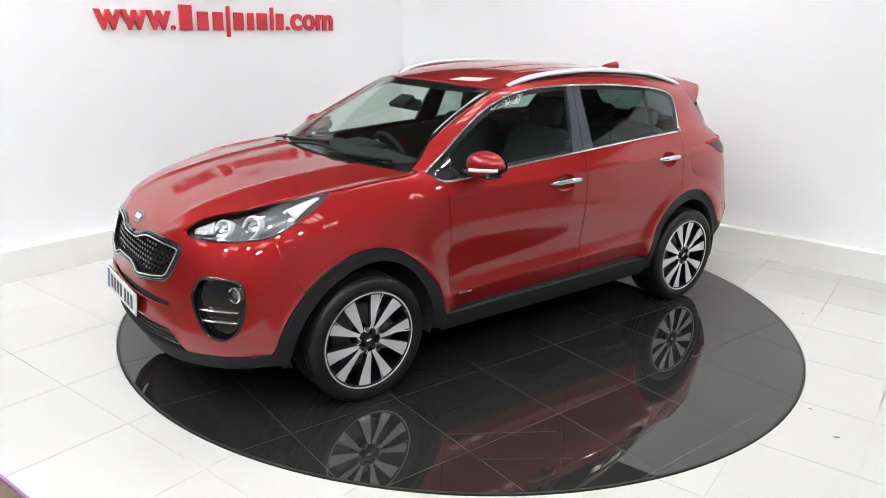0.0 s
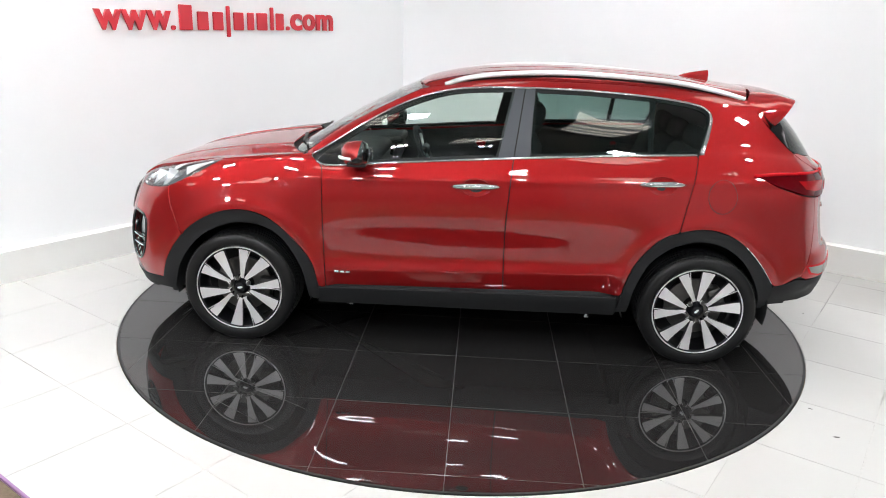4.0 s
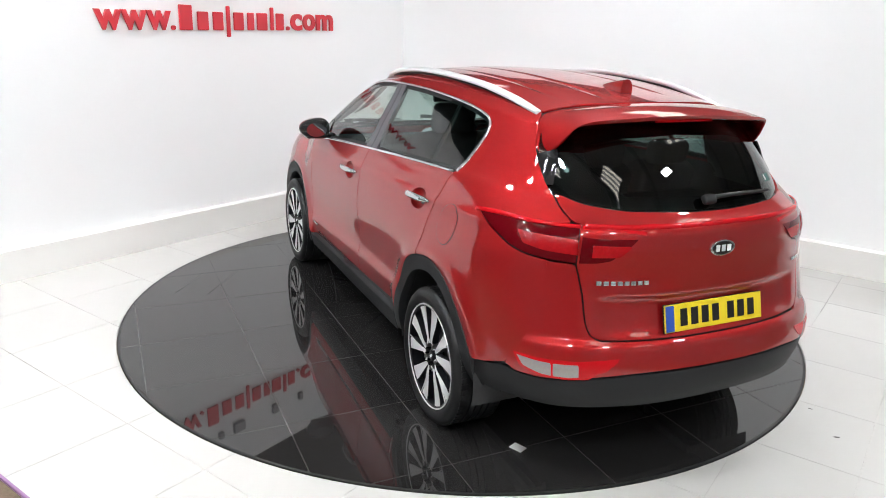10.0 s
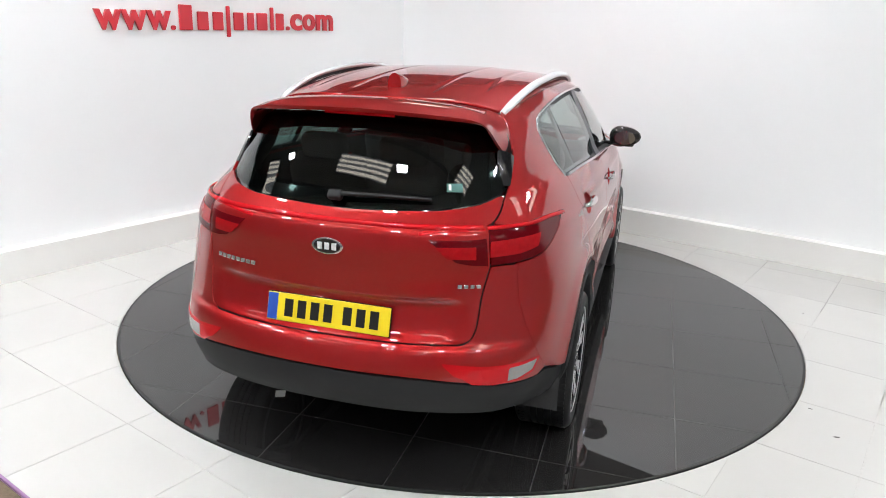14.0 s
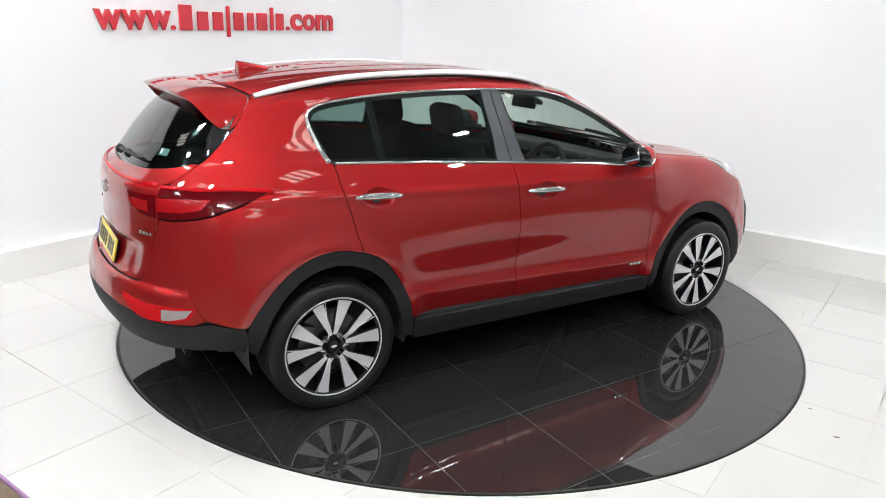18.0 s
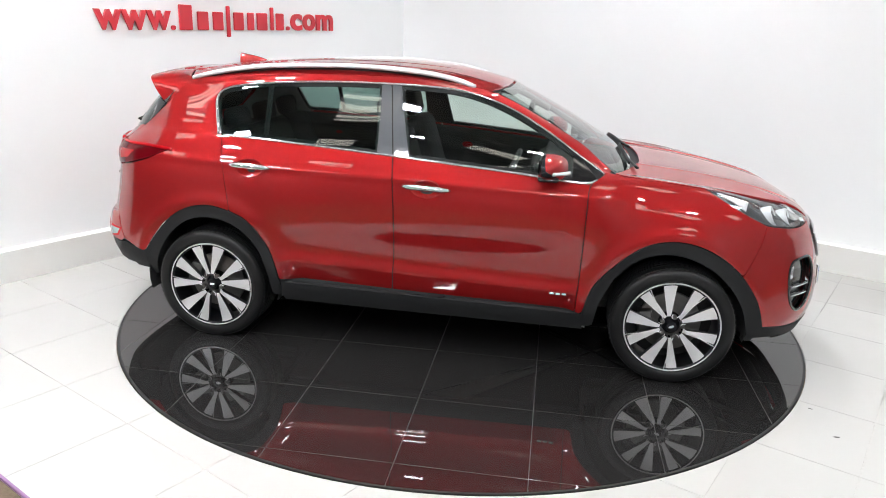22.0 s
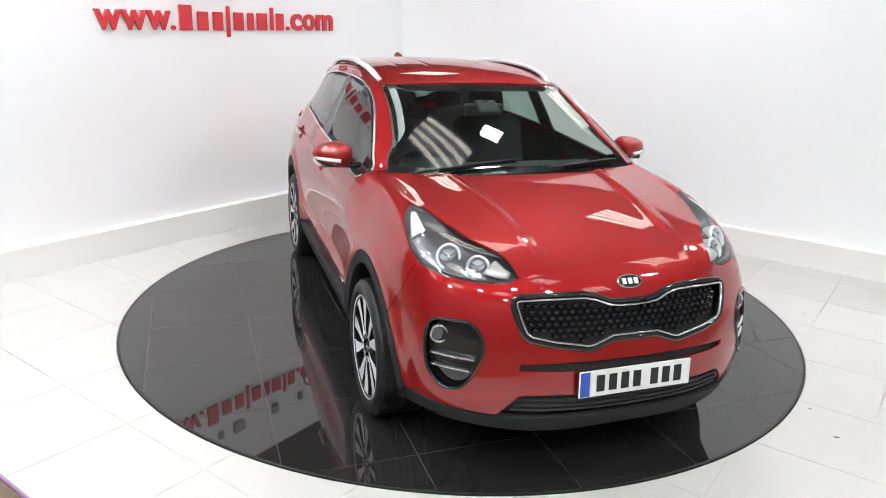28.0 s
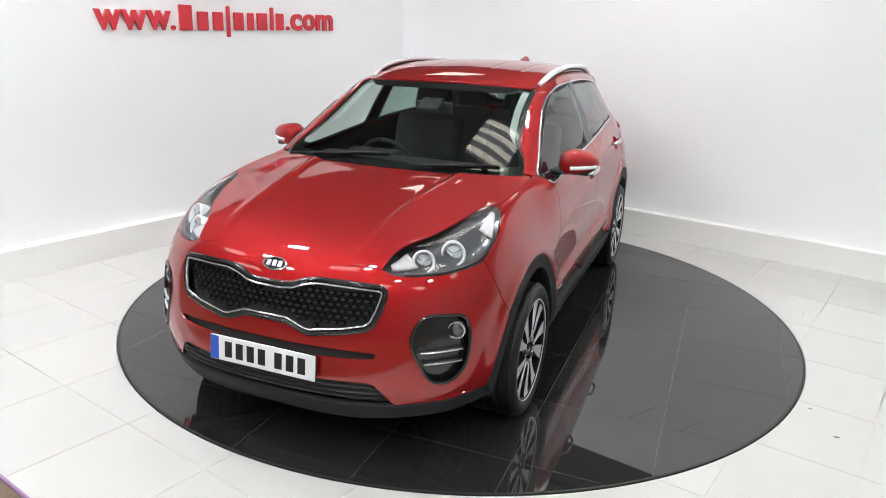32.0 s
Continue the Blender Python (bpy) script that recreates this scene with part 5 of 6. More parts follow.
in_w = step(np.linspace(0, 1, 40) - .58, .05)[:, None]
inward = (1 - in_w) * (0, 0, -1.0) + in_w * (0, -1.0, -.25)
rows += [lipline + (0.006 - 0.003 * in_w) * inward + (.002, 0, 0), lipline + (0.016 - 0.009 * in_w) * inward + (.008, 0, 0), lipline + (0.024 - 0.014 * in_w) * inward + (.09 * (1 - in_w)) * (1, 0, 0), joint + (0.05 - 0.04 * in_w) * inward - (.03 * (1 - in_w)) * (1, 0, 0)]
v, f, k = [], [], 79
for r in rows:
    v += [q * (1, -1, 1) for q in r[:0:-1]] + list(r)
for i in range(len(rows) - 1):
    for j in range(k - 1):
        f.append((i * k + j, (i + 1) * k + j, (i + 1) * k + j + 1, i * k + j + 1))
spoiler = mesh_object("spoiler", v, f, PAINT, car, True, "red roof spoiler over the rear window")
spoiler.data.set_sharp_from_angle(angle=radians(45))
for s in (1, -1):
    edge_in = np.array([p for p in REAR_EDGE_P if 1.235 < p[2] < 1.350])
    edge_out = spline([(-1.745, .566, 1.372), (-1.768, .572, 1.335), (-1.785, .582, 1.285), (-1.806, .588, 1.240)], len(edge_in))
    vv = np.vstack([edge_in + (0, .004, 0), (edge_in + edge_out) / 2 + (0, .010, .002), edge_out, edge_out - (0, .012, 0), edge_in - (0, .014, 0)]) * (1, s, 1)
    k = len(edge_in)
    ff = [(i * k + j, i * k + j + 1, (i + 1) * k + j + 1, (i + 1) * k + j) for i in range(4) for j in range(k - 1)]
    mesh_object("window_fin", vv, ff, GLOSS_BLACK, car, True, "black fin beside the rear window").data.set_sharp_from_angle(angle=radians(40))
part("high_brake_lamp", box_bm(pose(-1.852, 0, 1.491, 0, 30, 0), 0.012, 0.30, 0.014, 0.003), LAMP_RED, car, "thin red high brake lamp")

# roof rails, aerial fin
for s in (1, -1):
    path = spline([(.17, .560, 1.528), (.08, .575, 1.560), (-.02, .582, 1.582), (-.16, .588, 1.600), (-.46, .592, 1.616), (-.79, .590, 1.610), (-1.12, .578, 1.588), (-1.34, .560, 1.553), (-1.46, .548, 1.527), (-1.54, .535, 1.505)], 60)
    u = np.linspace(0, 1, 60)
    w = 0.020 - 0.006 * (bell(u, 0.06) + bell(1 - u, 0.06))
    path = path - (0, 0, 0.011)
    rail = tube("roof_rail", path * (1, s, 1), w, 0.013, SATIN, car, [(0, 0.35 * s, 1)] * 60, 12, "satin aluminium roof rail")
    tube("rail_foot", np.vstack([path[7:53:5] * (1, s, 1) - (0, 0.004 * s, 0.016)]), 0.008, 0.010, TRIM, rail, [(0, 0.35 * s, 1)] * 10, 8, "black seal under the rail")
ft = np.linspace(0, 1, 14)
v, f = [], []
for t in ft:
    x, hgt, wdt = -1.285 - 0.175 * t, 0.006 + 0.060 * t ** 0.8, 0.030 * math.sin(math.pi * min(t * 0.55 + 0.05, 1)) + 0.004
    z0 = drop("top", [(x, 0)])[0][0][2] - 0.004
    for j in range(9):
        a = math.pi * j / 8
        v.append((x, wdt * math.cos(a), z0 + hgt * math.sin(a) ** 0.7))
f = [(i * 9 + j, i * 9 + j + 1, (i + 1) * 9 + j + 1, (i + 1) * 9 + j) for i in range(13) for j in range(8)] + [tuple(13 * 9 + j for j in range(9))]
mesh_object("aerial_fin", v, f, PAINT, car, True, "red shark-fin aerial").data.set_sharp_from_angle(angle=radians(50))

# door mirrors
MIRROR = material("tinted_mirror", (0.42, 0.44, 0.47), rough=0.02, metal=1.0)
def mirror(s):
    n, k = 26, 18
    v, f = [], []
    for i in range(n + 1):
        t = i / n
        y = 0.822 + 0.216 * t
        prof = (1 - abs(2 * t - 1) ** 2.8) ** 0.5
        taper = 1 - 0.36 * t ** 1.6
        for j in range(k):
            a = 2 * math.pi * j / k
            cx, cz = math.cos(a), math.sin(a)
            ex = 0.112 * prof * taper * (abs(cx) ** 0.75 * (1 if cx > 0 else -1)) * (1.0 if cx > 0 else 0.55)
            ez = 0.078 * prof * taper * (abs(cz) ** 0.8 * (1 if cz > 0 else -1))
            v.append((0.600 + 0.018 * (1 - t) + ex, s * y, 1.150 + 0.004 * t + ez))
    f = [(i * k + j, i * k + (j + 1) % k, (i + 1) * k + (j + 1) % k, (i + 1) * k + j) for i in range(n) for j in range(k)]
    front = [q for q in f if math.cos(2 * math.pi * (q[0] % k + 0.5) / k) > -0.05 and math.sin(2 * math.pi * (q[0] % k + 0.5) / k) > -0.62]
    body = mesh_object("door_mirror", v, front, PAINT, car, True, "red door mirror with a white indicator strip")
    mesh_object("mirror_back", v, [q for q in f if q not in front], GLOSS_BLACK, body, True, "gloss black back of the mirror")
    path = [(0.600 + 0.118 * math.cos(0.05 + 1.25 * t) + 0.004, s * (0.905 + 0.134 * t - 0.012 * t * t), 1.132 + 0.008 * t) for t in np.linspace(0, 1, 12)]
    tube("mirror_indicator", path, 0.010, 0.007, LAMP_WHITE, body, [(1, 0.6 * s, 0.1)] * 12, 8, "white indicator strip")
    bm = bmesh.new()
    box_into(bm, pose(0.615, s * 0.925, 1.100), 0.11, 0.14, 0.024, 0.013, 3)
    box_into(bm, pose(0.650, s * 0.835, 1.102, 0, 0, 10 * s), 0.09, 0.09, 0.028, 0.012, 3)
    part("mirror_base", bm, GLOSS_BLACK, body, "gloss black mirror base", True, 40)
    bm = lathe_bm([(0, .13), (.86, .13), (.86, .10), (0, .10)], 28)
    bm.transform(pose(0.547, s * 0.932, 1.150, 0, -90, 0) @ Matrix.Diagonal((0.055, 0.080, 0.05, 1)))
    part("mirror_glass", bm, MIRROR, body, "tinted mirror glass", True, 40)
    panel("mirror_sail", [(.872, 1.092), (.835, 1.078), (.80, 1.077), (.735, 1.078), (.735, 1.205), (.80, 1.165)], "left", GLOSS_BLACK, body, lift=-0.002, depth=0.01, gap=0.003, h=0.012, sides=(s,), label="gloss black mirror sail")


for s in (1, -1):
    mirror(s)

# door handles: a bright bar over a scooped cup
def handle(x0, x1, z0, z1, s, door):
    p, n = drop("left", [(x0 + (x1 - x0) * t, z0 + (z1 - z0) * t) for t in np.linspace(0, 1, 18)])
    u = np.linspace(-1, 1, 18)
    stand = 0.034 * (1 - np.abs(u) ** 4)
    tube("door_handle", (p + (0.004 + stand)[:, None] * n) * (1, s, 1), 0.0155 * (1 - 0.6 * np.abs(u) ** 4), 0.0095, CHROME, door, n * (1, s, 1), 10, "bright chrome door handle")


for i, s in enumerate((1, -1)):
    handle(.095, -.170, .987, .996, s, FRONT_DOORS[i])
    handle(-.935, -1.180, 1.040, 1.046, s, REAR_DOORS[i])
    # unreadable small badge low on the front door
    for k in range(3):
        p, n = drop("left", [(.745 - .033 * k, .462)])
        m = Matrix.Translation(Vector(p[0] * (1, s, 1))) @ pose(0, 0, 0)
        part("door_badge", box_bm(m, 0.026, 0.006, 0.013, 0.002), CHROME, FRONT_DOORS[i], "small bright badge")

# fuel flap on the left flank
disc_pts = [(-1.390 + 0.078 * math.cos(a), .991 + 0.088 * math.sin(a)) for a in np.linspace(0, 2 * math.pi, 40, endpoint=False)]
panel("fuel_flap", disc_pts, "left", PAINT, car, relief=lambda p: flank_relief(p) + 0.0022, depth=0.006, gap=0.001, h=0.010, label="round red fuel filler flap")
p, n = drop("left", disc_pts + disc_pts[:1])
tube("fuel_flap_joint", p + (flank_relief(p) + 0.0004)[:, None] * n, 0.0022, 0.0012, DARK, car, n, 6)

# names on the tailgate, too small to read: bars
for k in range(8):
    p, n = drop("aft", [(.527 - .0265 * k, .905)])
    m = Matrix.Translation(Vector(p[0]) + (0.004 + 0.0) * Vector(n[0])) @ Vector(n[0]).to_track_quat("Z", "Y").to_matrix().to_4x4()
    part("tailgate_badge_bar", box_bm(m, 0.021, 0.017, 0.006, 0.002), CHROME, car, "small bright badge bar")
for k in range(4):
    p, n = drop("aft", [(-.505 - .022 * k, .902)])
    m = Matrix.Translation(Vector(p[0]) + 0.004 * Vector(n[0])) @ Vector(n[0]).to_track_quat("Z", "Y").to_matrix().to_4x4()
    part("tailgate_badge_bar", box_bm(m, 0.017, 0.014, 0.006, 0.002), CHROME, car, "small bright badge bar")

# wipers
def wiper(points, mode, name, w=0.010):
    p, n = drop(mode, spline(points, 24))
    arm = tube(name, p + 0.022 * n, np.linspace(w * 1.2, w * 0.7, 24), 0.006, RUBBER, car, n, 8, "black wiper arm")
    tube("wiper_blade", p[6:] + 0.010 * n[6:], 0.005, 0.010, RUBBER, arm, n[6:], 6)


wiper([(1.085, -.62), (1.04, -.35), (1.02, -.02)], "top", "front_wiper")
wiper([(1.095, .12), (1.04, .36), (.985, .60)], "top", "front_wiper")
wiper([(.02, 1.195), (-.15, 1.20), (-.36, 1.197)], "aft", "rear_wiper", 0.009)
p, n = drop("aft", [(0.01, 1.192)])
part("wiper_boss", box_bm(Matrix.Translation(Vector(p[0] + 0.015 * n[0])) @ Vector(n[0]).to_track_quat("Z", "Y").to_matrix().to_4x4(), 0.06, 0.04, 0.035, 0.012, 3), TRIM, car, "", True)
# square sticker inside the rear window
p, n = drop("aft", [(-.43, 1.245)])
mq = Matrix.Translation(Vector(p[0] - 0.0015 * n[0])) @ Vector(n[0]).to_track_quat("Z", "Y").to_matrix().to_4x4()
st = part("window_sticker", box_bm(mq, 0.062, 0.036, 0.001), material("green_sticker", (0.06, 0.17, 0.15), rough=0.5), car, "small green window sticker")
part("sticker_bar", box_bm(mq @ pose(-0.018, 0.002, 0.001), 0.010, 0.024, 0.001), WHITE_PLATE, st)


# ---------------------------------------------------------------- the body's waist: it narrows over the front arches, the shoulders, the quarters and the roof
def narrowing(x, z):
    d = 0.020 * step(x - 1.05, .06) * step(1.86 - x, .03) * step(.92 - z, .04)
    d = d + 0.046 * bell(z - 1.02, .12) * step(x - 1.0, .06) * step(1.80 - x, .05)
    d = d + 0.010 * step(-1.1 - x, .08) * step(.95 - z, .05)
    d = d + 0.023 * step(z - 1.0, .05) * step(-.75 - x, .15) * step(x + 1.80, .03) * step(1.36 - z, .04)
    return d + 0.026 * step(z - 1.34, .04) * step(-.35 - x, .25) * step(x + 1.66, .05)


def narrowed(p):
    x, y, z = p.T
    half = np.interp(z, [0, .95, 1.15, 1.5], [.9, .88, .80, .60])
    return np.stack([x, y - np.sign(y) * narrowing(x, z) * np.clip(np.abs(y) / half, 0, 1.15) ** 2, z], 1)


for ob in car.children_recursive:
    if ob.data.users > 1:
        continue
    me, count = ob.data, len(ob.data.vertices)
    p = np.empty(count * 3)
    me.vertices.foreach_get("co", p)
    p = p.reshape(-1, 3)
    q = narrowed(p)
    if np.abs(q - p).max() < 1e-4:
        continue
    if me.has_custom_normals:
        loops = np.empty(len(me.loops), int)
        me.loops.foreach_get("vertex_index", loops)
        n = np.array([c.vector for c in me.corner_normals])
        e = 1e-3
        jac = np.stack([(narrowed(p + d) - narrowed(p - d)) / (2 * e) for d in np.eye(3) * e], 2)
        n = np.einsum("kji,kj->ki", np.linalg.inv(jac)[loops], n)
        n /= np.linalg.norm(n, axis=1)[:, None]
        me.vertices.foreach_set("co", q.ravel())
        me.normals_split_custom_set(n.tolist())
    else:
        me.vertices.foreach_set("co", q.ravel())
    me.update()


# ---------------------------------------------------------------- wheels
def wheel():
    """One wheel at the origin, its outer face towards +z."""
    R, K = 0.331, 1.032  # the tyre, and the rim against its drawing
    rim = part("wheel", lathe_bm([(r * K, h) for r, h in ((.225, -.20), (.236, -.19), (.236, -.02), (.231, 0.006), (.243, 0.012), (.249, 0.004), (.250, -.01), (.245, -.20), (.225, -.20))], 72), ALLOY_DARK, car, "ten-spoke alloy wheel with dark pockets", True, 40)
    prof = [(.253, -.005), (.259, .010), (.267, .017), (.287, .021), (.306, .018), (.319, .010), (.327, -.004), (R, -.022)]
    groove = []
    for k in range(5):
        y = -.030 - k * .033
        groove += [(R + .0006 * (2 - abs(k - 2)), y), (R + .0006 * (2 - abs(k - 2)), y - .024), (R - .008, y - .0255), (R - .008, y - .0315)]
    prof += groove[:-2] + [(R, -.205), (.326, -.222), (.303, -.236), (.262, -.230), (.245, -.215)]
    tyre = part("tyre", lathe_bm(prof, 96), RUBBER, rim, "black road tyre", True, 35)
    blocks = bmesh.new()
    for i in range(72):
        a = 2 * math.pi * i / 72
        for y, w in ((-.020, .030), (-.200, .030)):
            box_into(blocks, Matrix.Rotation(a, 4, "Z") @ pose(R - 0.0045, 0, y), 0.012, 0.021, w)
    tagged(part("tyre_tread", blocks, RUBBER, tyre, ""), kind="stuff")
    part("rim_lip", lathe_bm([(r * K, h) for r, h in ((.2395, .005), (.2405, .013), (.2455, .0145), (.2475, .010))], 96), ALLOY, rim, "machined bright rim lip", True, 40)
    for i in range(10):
        pair, odd = divmod(i, 2)
        a = 2 * math.pi * pair / 5 + (0.285 if odd else -0.285) + math.radians(18)
        bm = bmesh.new()
        # a blade that widens to the rim and leans in its pair
        lean = 0.010 if odd else -0.010
        prof2 = [(.036, -.0055, .0075, -.006), (.060, -.0085, .0105, .000), (.10, -.0155, .0165, .003), (.16, -.0265, .0245, .002), (.205, -.0345, .0305, .003), (.2345, -.040, .034, .007)]
        prof2 = [(q[0] * K, q[1] * (.62 if odd else 1.0), q[2] * (1.0 if odd else .95), q[3]) for q in prof2[1:]]
        up, dn = [], []
        for rr, lo, hi, zz in prof2:
            sh = lean * (0.24 - rr) / 0.19
            up.append((bm.verts.new((rr, lo - sh, zz)), bm.verts.new((rr, hi - sh, zz))))
            dn.append((bm.verts.new((rr, lo - sh + .006, zz - .035)), bm.verts.new((rr, hi - sh - .006, zz - .035))))
        for q in range(len(prof2) - 1):
            bm.faces.new((up[q][0], up[q + 1][0], up[q + 1][1], up[q][1]))
        bm.transform(Matrix.Rotation(a, 4, "Z"))
        part("spoke_face", bm, ALLOY, rim, "machined silver spoke face")
        bm = bmesh.new()
        up, dn = [], []
        for rr, lo, hi, zz in prof2:
            sh = lean * (0.24 - rr) / 0.19
            up.append((bm.verts.new((rr, lo - sh, zz - .0006)), bm.verts.new((rr, hi - sh, zz - .0006))))
            dn.append((bm.verts.new((rr, lo - sh + .004, zz - .035)), bm.verts.new((rr, hi - sh - .004, zz - .035))))
        for q in range(len(prof2) - 1):
            bm.faces.new((up[q][0], up[q + 1][0], dn[q + 1][0], dn[q][0]))
            bm.faces.new((up[q][1], dn[q][1], dn[q + 1][1], up[q + 1][1]))
            bm.faces.new((dn[q][0], dn[q + 1][0], dn[q + 1][1], dn[q][1]))
        bm.transform(Matrix.Rotation(a, 4, "Z"))
        part("spoke", bm, ALLOY_DARK, rim)
    for i in range(5):
        a = 2 * math.pi * i / 5 + math.radians(18) + 0.05
        pts = spline([(.242, -.052, .006), (.17, -.030, .003), (.10, -.010, .002), (.066, .004, .002), (.046, .017, .001), (.050, .030, .0), (.066, .034, .001)], 26)
        c, s = math.cos(a + .30), math.sin(a + .30)
        tube("spoke_line", [(x * c - y * s, x * s + y * c, z + .001) for x, y, z in pts], 0.0026, 0.003, ALLOY, rim, None, 6)
        a = 2 * math.pi * i / 5 + math.radians(18) + 0.62
        nut = part("wheel_nut", lathe_bm([(.0115, -.02), (.0115, .003), (.008, .007), (0, .007)], 12), STEEL, rim, "", True, 40)
        nut.matrix_local = pose(0.057 * math.cos(a), 0.057 * math.sin(a), .001)
    part("hub_face", lathe_bm([(.050, -.05), (.046, -.030), (.031, -.016), (.027, -.008), (.026, -.003), (.022, -.001), (0, -.0005)], 40), ALLOY_DARK, rim, "", True, 35)
    mark = lathe_bm([(0, 0), (1, 0), (.94, .002), (0, .002)], 24)
    mark.transform(pose(0, 0, -.0015) @ Matrix.Diagonal((.016, .007, 1, 1)))
    part("hub_mark", mark, SATIN, rim)
    part("brake_disc", lathe_bm([(.06, -.11), (.165, -.11), (.165, -.085), (.06, -.085), (.06, -.11)], 48), STEEL, rim, "grey steel brake disc", True, 35)
    bm = bmesh.new()
    box_into(bm, pose(-.125, .045, -.085, 0, 0, -20), .075, .15, .09, .015)
    part("brake_caliper", bm, STEEL, rim, "grey brake caliper", True, 40)
    part("wheel_back", lathe_bm([(0, -.16), (.235, -.16), (.235, -.15), (0, -.15)], 40), DARK, rim)
    return rim


def set_wheel(ob, m):
    ob.matrix_local = m


FIRST_WHEEL = wheel()
WHEEL_Z = 0.328
spots = [(1.322, 1, 10, .905), (-1.329, 1, 44, .890), (1.330, -1, 25, .905), (-1.314, -1, 3, .890)]
for i, (wx, s, turn, wy) in enumerate(spots):
    m = pose(wx, s * wy, WHEEL_Z, -90 if s > 0 else 90) @ Matrix.Rotation(radians(turn), 4, "Z")
    if i == 0:
        set_wheel(FIRST_WHEEL, m)
    else:
        copy_thing(FIRST_WHEEL, m)


# ---------------------------------------------------------------- the turntable
turntable = part("turntable", lathe_bm([(0, -.05), (DISC_R - .006, -.05), (DISC_R - .006, .0035), (DISC_R - .016, .0040), (DISC_R - .016, .0034), (0, .0034)], 160), GROUT_DARK)
tagged(turntable, "round black tiled turntable with pale joints set in the floor", "turntable")
part("disc_rim", lathe_bm([(DISC_R - .0165, -.04), (DISC_R - .0165, .0042), (DISC_R - .005, .0042), (DISC_R - .005, -.04)], 160), DISC_EDGE, turntable, "dark metal rim of the turntable")


def flat_piece(name, q, t, z, thick, mat, parent):
    """A flat tile from a cut sheet, with sides."""
    e = np.vstack([t[:, [0, 1]], t[:, [1, 2]], t[:, [2, 0]]])
    _, first, count = np.unique(np.sort(e, 1), axis=0, return_index=True, return_counts=True)
    rim = e[first[count == 1]]
    n = len(q)
    v = [(a, b, z) for a, b in q] + [(a, b, z - thick) for a, b in q]
    f = [tuple(x) for x in t] + [(int(j), int(i), int(i) + n, int(j) + n) for i, j in rim]
    return mesh_object(name, v, f, mat, parent)


def rect(x0, x1, y0, y1):
    return np.array([(x0, y0), (x1, y0), (x1, y1), (x0, y1)], float)


def circle(r, n=360):
    a = np.linspace(0, 2 * math.pi, n, endpoint=False)
    return np.stack([r * np.cos(a), r * np.sin(a)], 1)


def clip_circle(poly, r, keep_in):
    """Cut a rectangle's outline along a circle about the origin; keeps the inside or the outside."""
    fine = []
    for p, q in zip(poly, np.roll(poly, -1, axis=0)):
        fine += [p + (q - p) * k / 60 for k in range(60)]
    fine = np.array(fine)
    d = np.hypot(*fine.T) - r
    ok = d <= 0 if keep_in else d >= 0
    if ok.all():
        return [poly]
    if not ok.any():
        return []
    k = int(np.where(~ok)[0][0])
    fine, ok = np.roll(fine, -k, axis=0), np.roll(ok, -k)
    runs, i = [], 0
    while i < len(ok):
        if ok[i]:
            j = i
            while j + 1 < len(ok) and ok[j + 1]:
                j += 1
            runs.append(fine[i:j + 1])
            i = j + 1
        else:
            i += 1
    out = []
    for run in runs:
        a, b = run[0], run[-1]
        ends = [x * (r / np.hypot(*x)) if abs(np.hypot(*x) - r) < 0.02 else x for x in (a, b)]
        ta, tb = math.atan2(ends[1][1], ends[1][0]), math.atan2(ends[0][1], ends[0][0])
        dt = (tb - ta + math.pi) % (2 * math.pi) - math.pi
        arc = [(r * math.cos(ta + dt * s), r * math.sin(ta + dt * s)) for s in np.linspace(0, 1, 18)]
        out.append(np.vstack([run[1:-1], arc]))
    return out


def tile_object(name, poly, z, thick, mat, parent):
    bm = bmesh.new()
    top = [bm.verts.new((x, y, z)) for x, y in poly]
    low = [bm.verts.new((x, y, z - thick)) for x, y in poly]
    bm.faces.new(top)
    for i in range(len(poly)):
        j = (i + 1) % len(poly)
        bm.faces.new((top[i], low[i], low[j], top[j]))
    bmesh.ops.triangulate(bm, faces=[f for f in bm.faces if len(f.verts) > 4])
    return part(name, bm, mat, parent)


DISC_PITCH, DX, DY, JOINT = 0.588, -0.016, 0.910, 0.0021
for i in range(-5, 5):
    for j in range(-6, 4):
        x0, y0 = DX + i * DISC_PITCH, DY + j * DISC_PITCH
        r = rect(x0 + JOINT, x0 + DISC_PITCH - JOINT, y0 + JOINT, y0 + DISC_PITCH - JOINT)
        for poly in clip_circle(r, DISC_R - .018, True):
            if len(poly) > 2:
                tile_object("tile", poly, 0.004, 0.0035, TILE_BLACK, turntable)
for pts in (((1.150, 1.333), (.703, 1.610)), ((1.170, 1.572), (.807, 1.811))):
    tube("scratch", [(x, y, 0.0041) for x, y in pts], 0.0022, 0.0003, DISC_EDGE, turntable, None, 6, "dark scratch in the black tiles")

# ---------------------------------------------------------------- the white floor round it
floor = part("floor", lathe_bm([(DISC_R, -.05), (DISC_R, -.0025), (DISC_R + .35, -.0025), (DISC_R + .35, -.05)], 160), GROUT)
tagged(floor, "white glazed square floor tiles with fine joints", "floor", kind="structure")
slab_parts = ((WX, FLOOR_X1, FLOOR_Y0, -DISC_R - .05), (WX, FLOOR_X1, DISC_R + .05, WY), (WX, -DISC_R - .05, -DISC_R - .05, DISC_R + .05), (DISC_R + .05, FLOOR_X1, -DISC_R - .05, DISC_R + .05))
for x0, x1, y0, y1 in slab_parts:
    part("floor_bed", box_bm(pose((x0 + x1) / 2, (y0 + y1) / 2, -.03), x1 - x0, y1 - y0, .05), GROUT, floor)
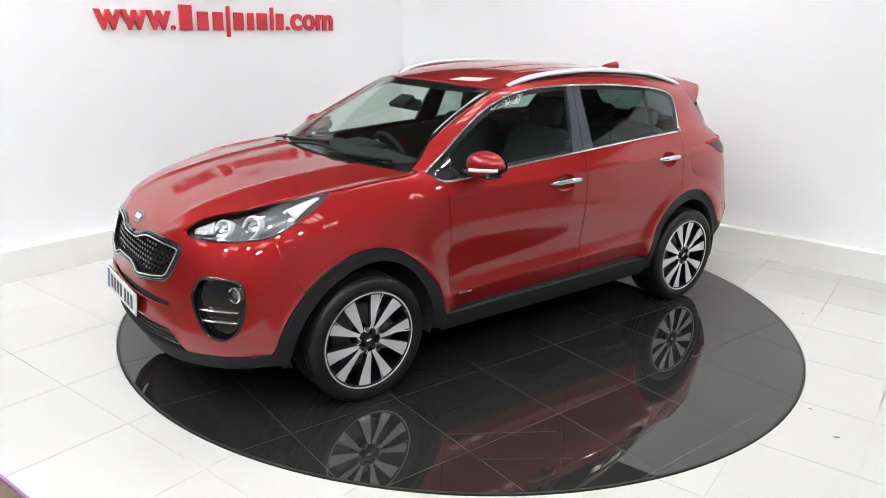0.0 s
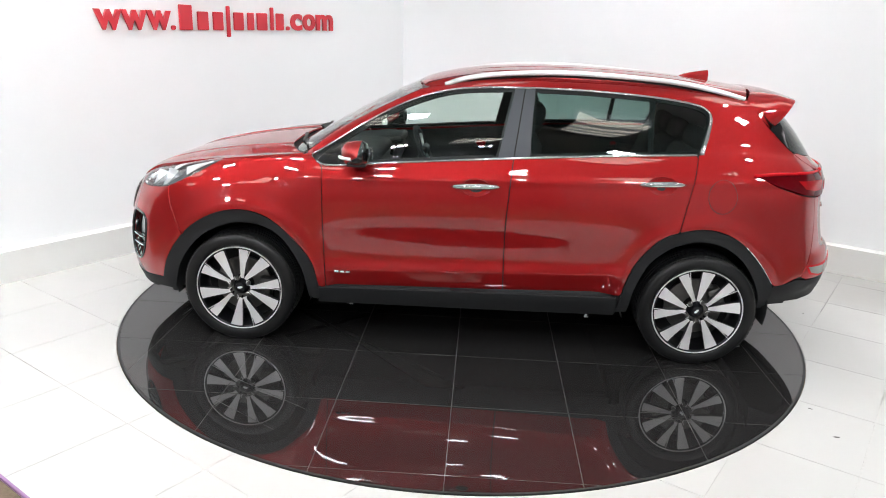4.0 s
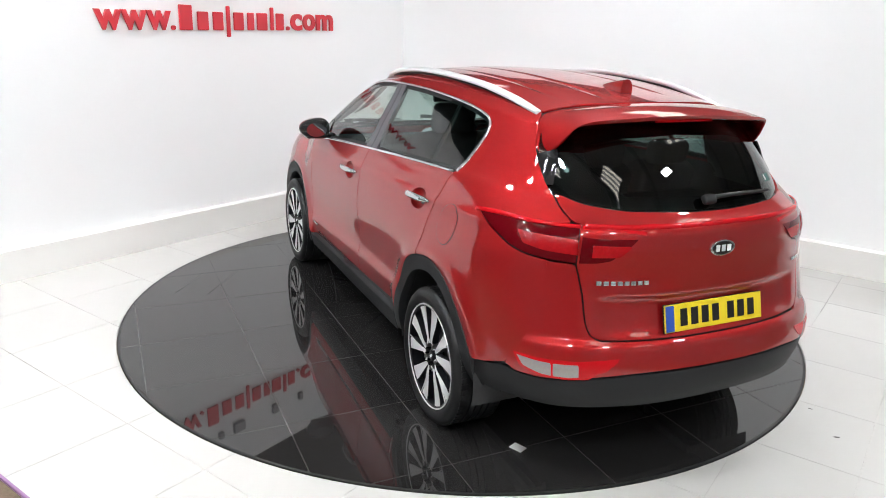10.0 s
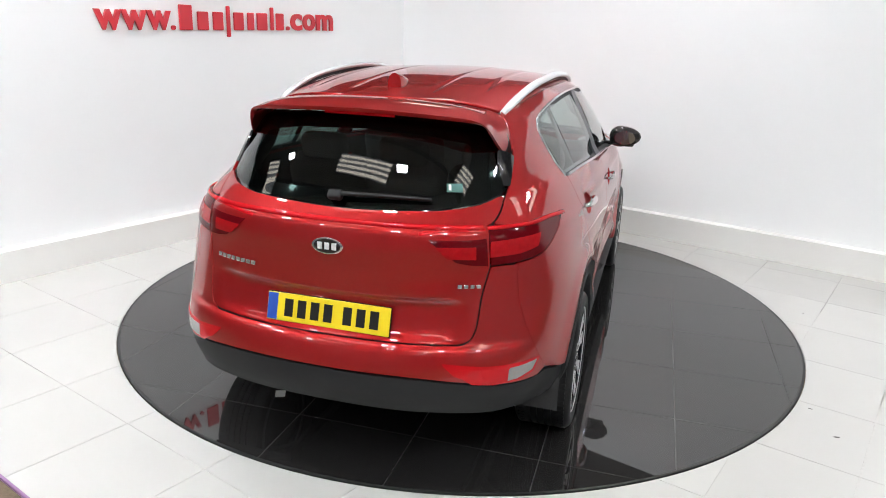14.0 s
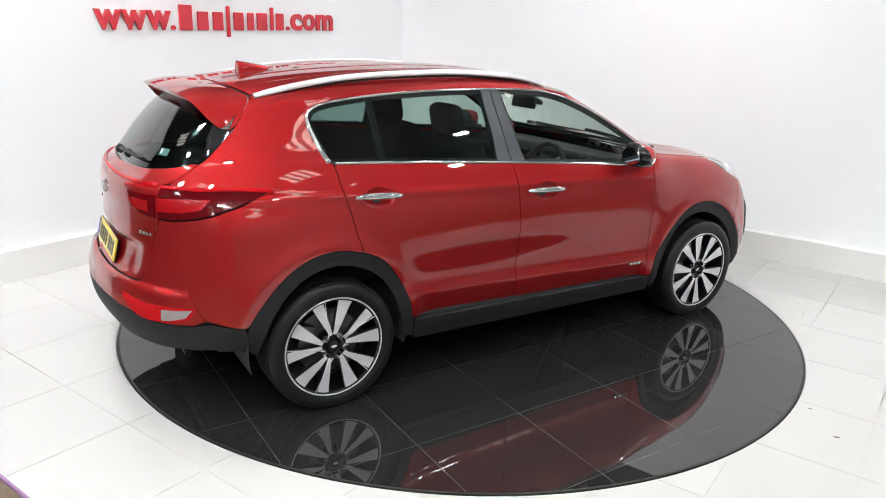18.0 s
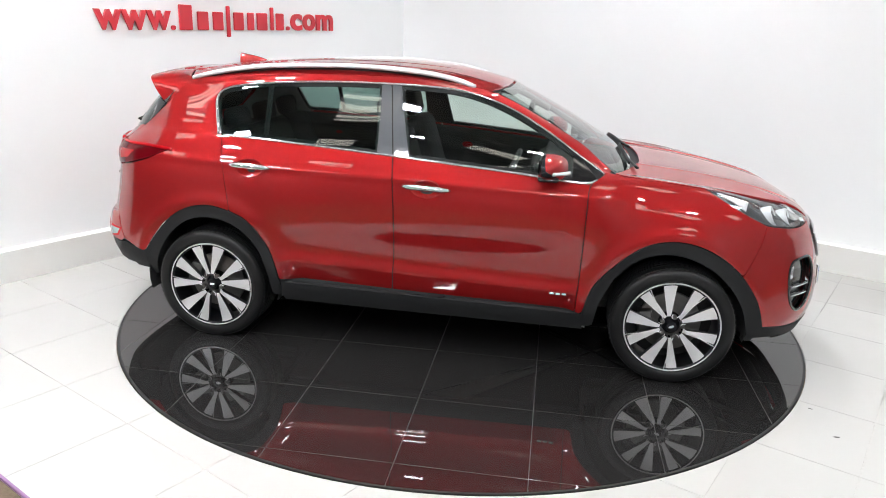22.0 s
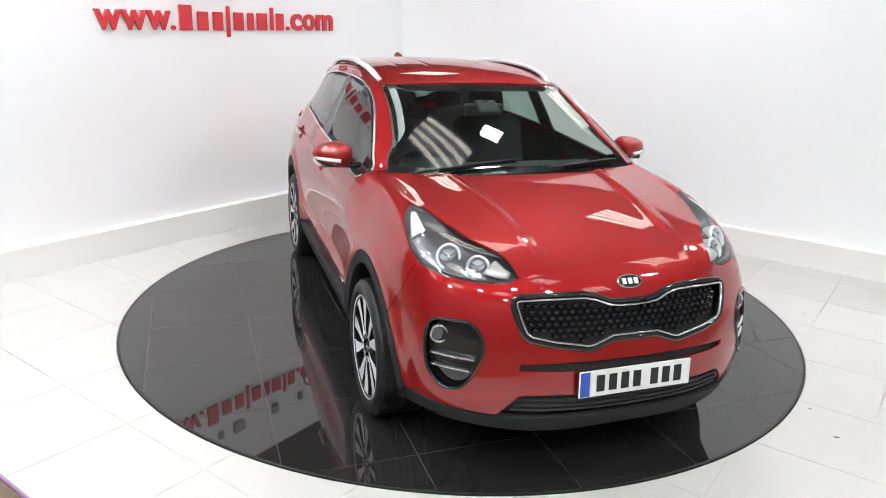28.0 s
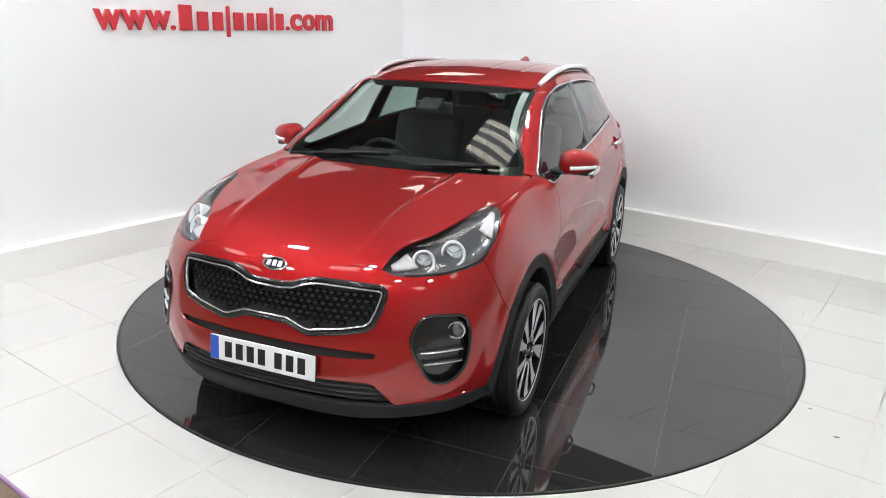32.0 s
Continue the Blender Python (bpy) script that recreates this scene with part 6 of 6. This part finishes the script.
for sx in (-1, 1):
    for sy in (-1, 1):
        part("floor_bed", box_bm(pose(sx * 1.98, sy * 1.98, -.031), .60, .60, .05), GROUT, floor)
xs = [-2.63] + [JX + PITCH * k for k in range(-3, 6)] + [2.573] + [2.573 + PITCH * k for k in range(1, 3)] + [FLOOR_X1]
ys = [FLOOR_Y0] + [JY + PITCH * k for k in range(0, 9)] + [2.56]
J = 0.0016
for i in range(len(xs) - 1):
    for k in range(len(ys) - 1):
        wide = 0.006 if abs(xs[i] - 2.573) < 1e-6 else J
        r = rect(xs[i] + wide, xs[i + 1] - (0.004 if abs(xs[i + 1] - 2.573) < 1e-6 else J), ys[k] + J, ys[k + 1] - J)
        if (r[1, 0] - r[0, 0]) < 0.02 or (r[2, 1] - r[1, 1]) < 0.02:
            continue
        for poly in clip_circle(r, DISC_R + .002, False):
            if len(poly) > 2:
                tile_object("tile", poly, 0.0, 0.008, TILE_WHITE, floor)
DIRT = material("dark_floor_dirt", (0.06, 0.055, 0.05), rough=0.8, grain=0.3, scale=200)
for x, y, a, w, l in ((2.435, -.294, 30, .006, .016), (2.281, -.072, 10, .003, .011), (1.978, 1.388, 70, .003, .010), (2.02, -.60, 40, .0015, .006), (1.55, -1.72, 0, .002, .006)):
    bm = lathe_bm([(0, .0004), (1, .0004), (.6, .0022), (0, .0026)], 9)
    for v in bm.verts:
        v.co.x *= 1 + 0.3 * noise.noise(Vector((v.co.x * 3, v.co.y * 3, x)))
    bm.transform(pose(x, y, 0, 0, 0, a) @ Matrix.Diagonal((l, w, 1, 1)))
    tagged(part("floor_debris", bm, DIRT), "small dark crumb of dirt on the white tiles", "debris", "floor debris")

# a scrap of white paper lying on the turntable
paper = part("paper_scrap", box_bm(pose(0, 0, .0006), .066, .050, .0012), WHITE_PLATE)
tagged(paper, "small white paper scrap on the black turntable", "paper")


def motions():
    times = [float(t) for t in range(0, 33, 4)]
    spin = [(t, pose(0, 0, 0, 0, 0, turn_angle(t))) for t in times]
    walk(turntable, spin)
    walk(car, [(t, m @ pose(-.0525, -.059, .004, 0, 0, -.4)) for t, m in spin])
    walk(paper, [(t, m @ pose(-1.722, .538, .0045, 0, 0, 24)) for t, m in spin])


motions()
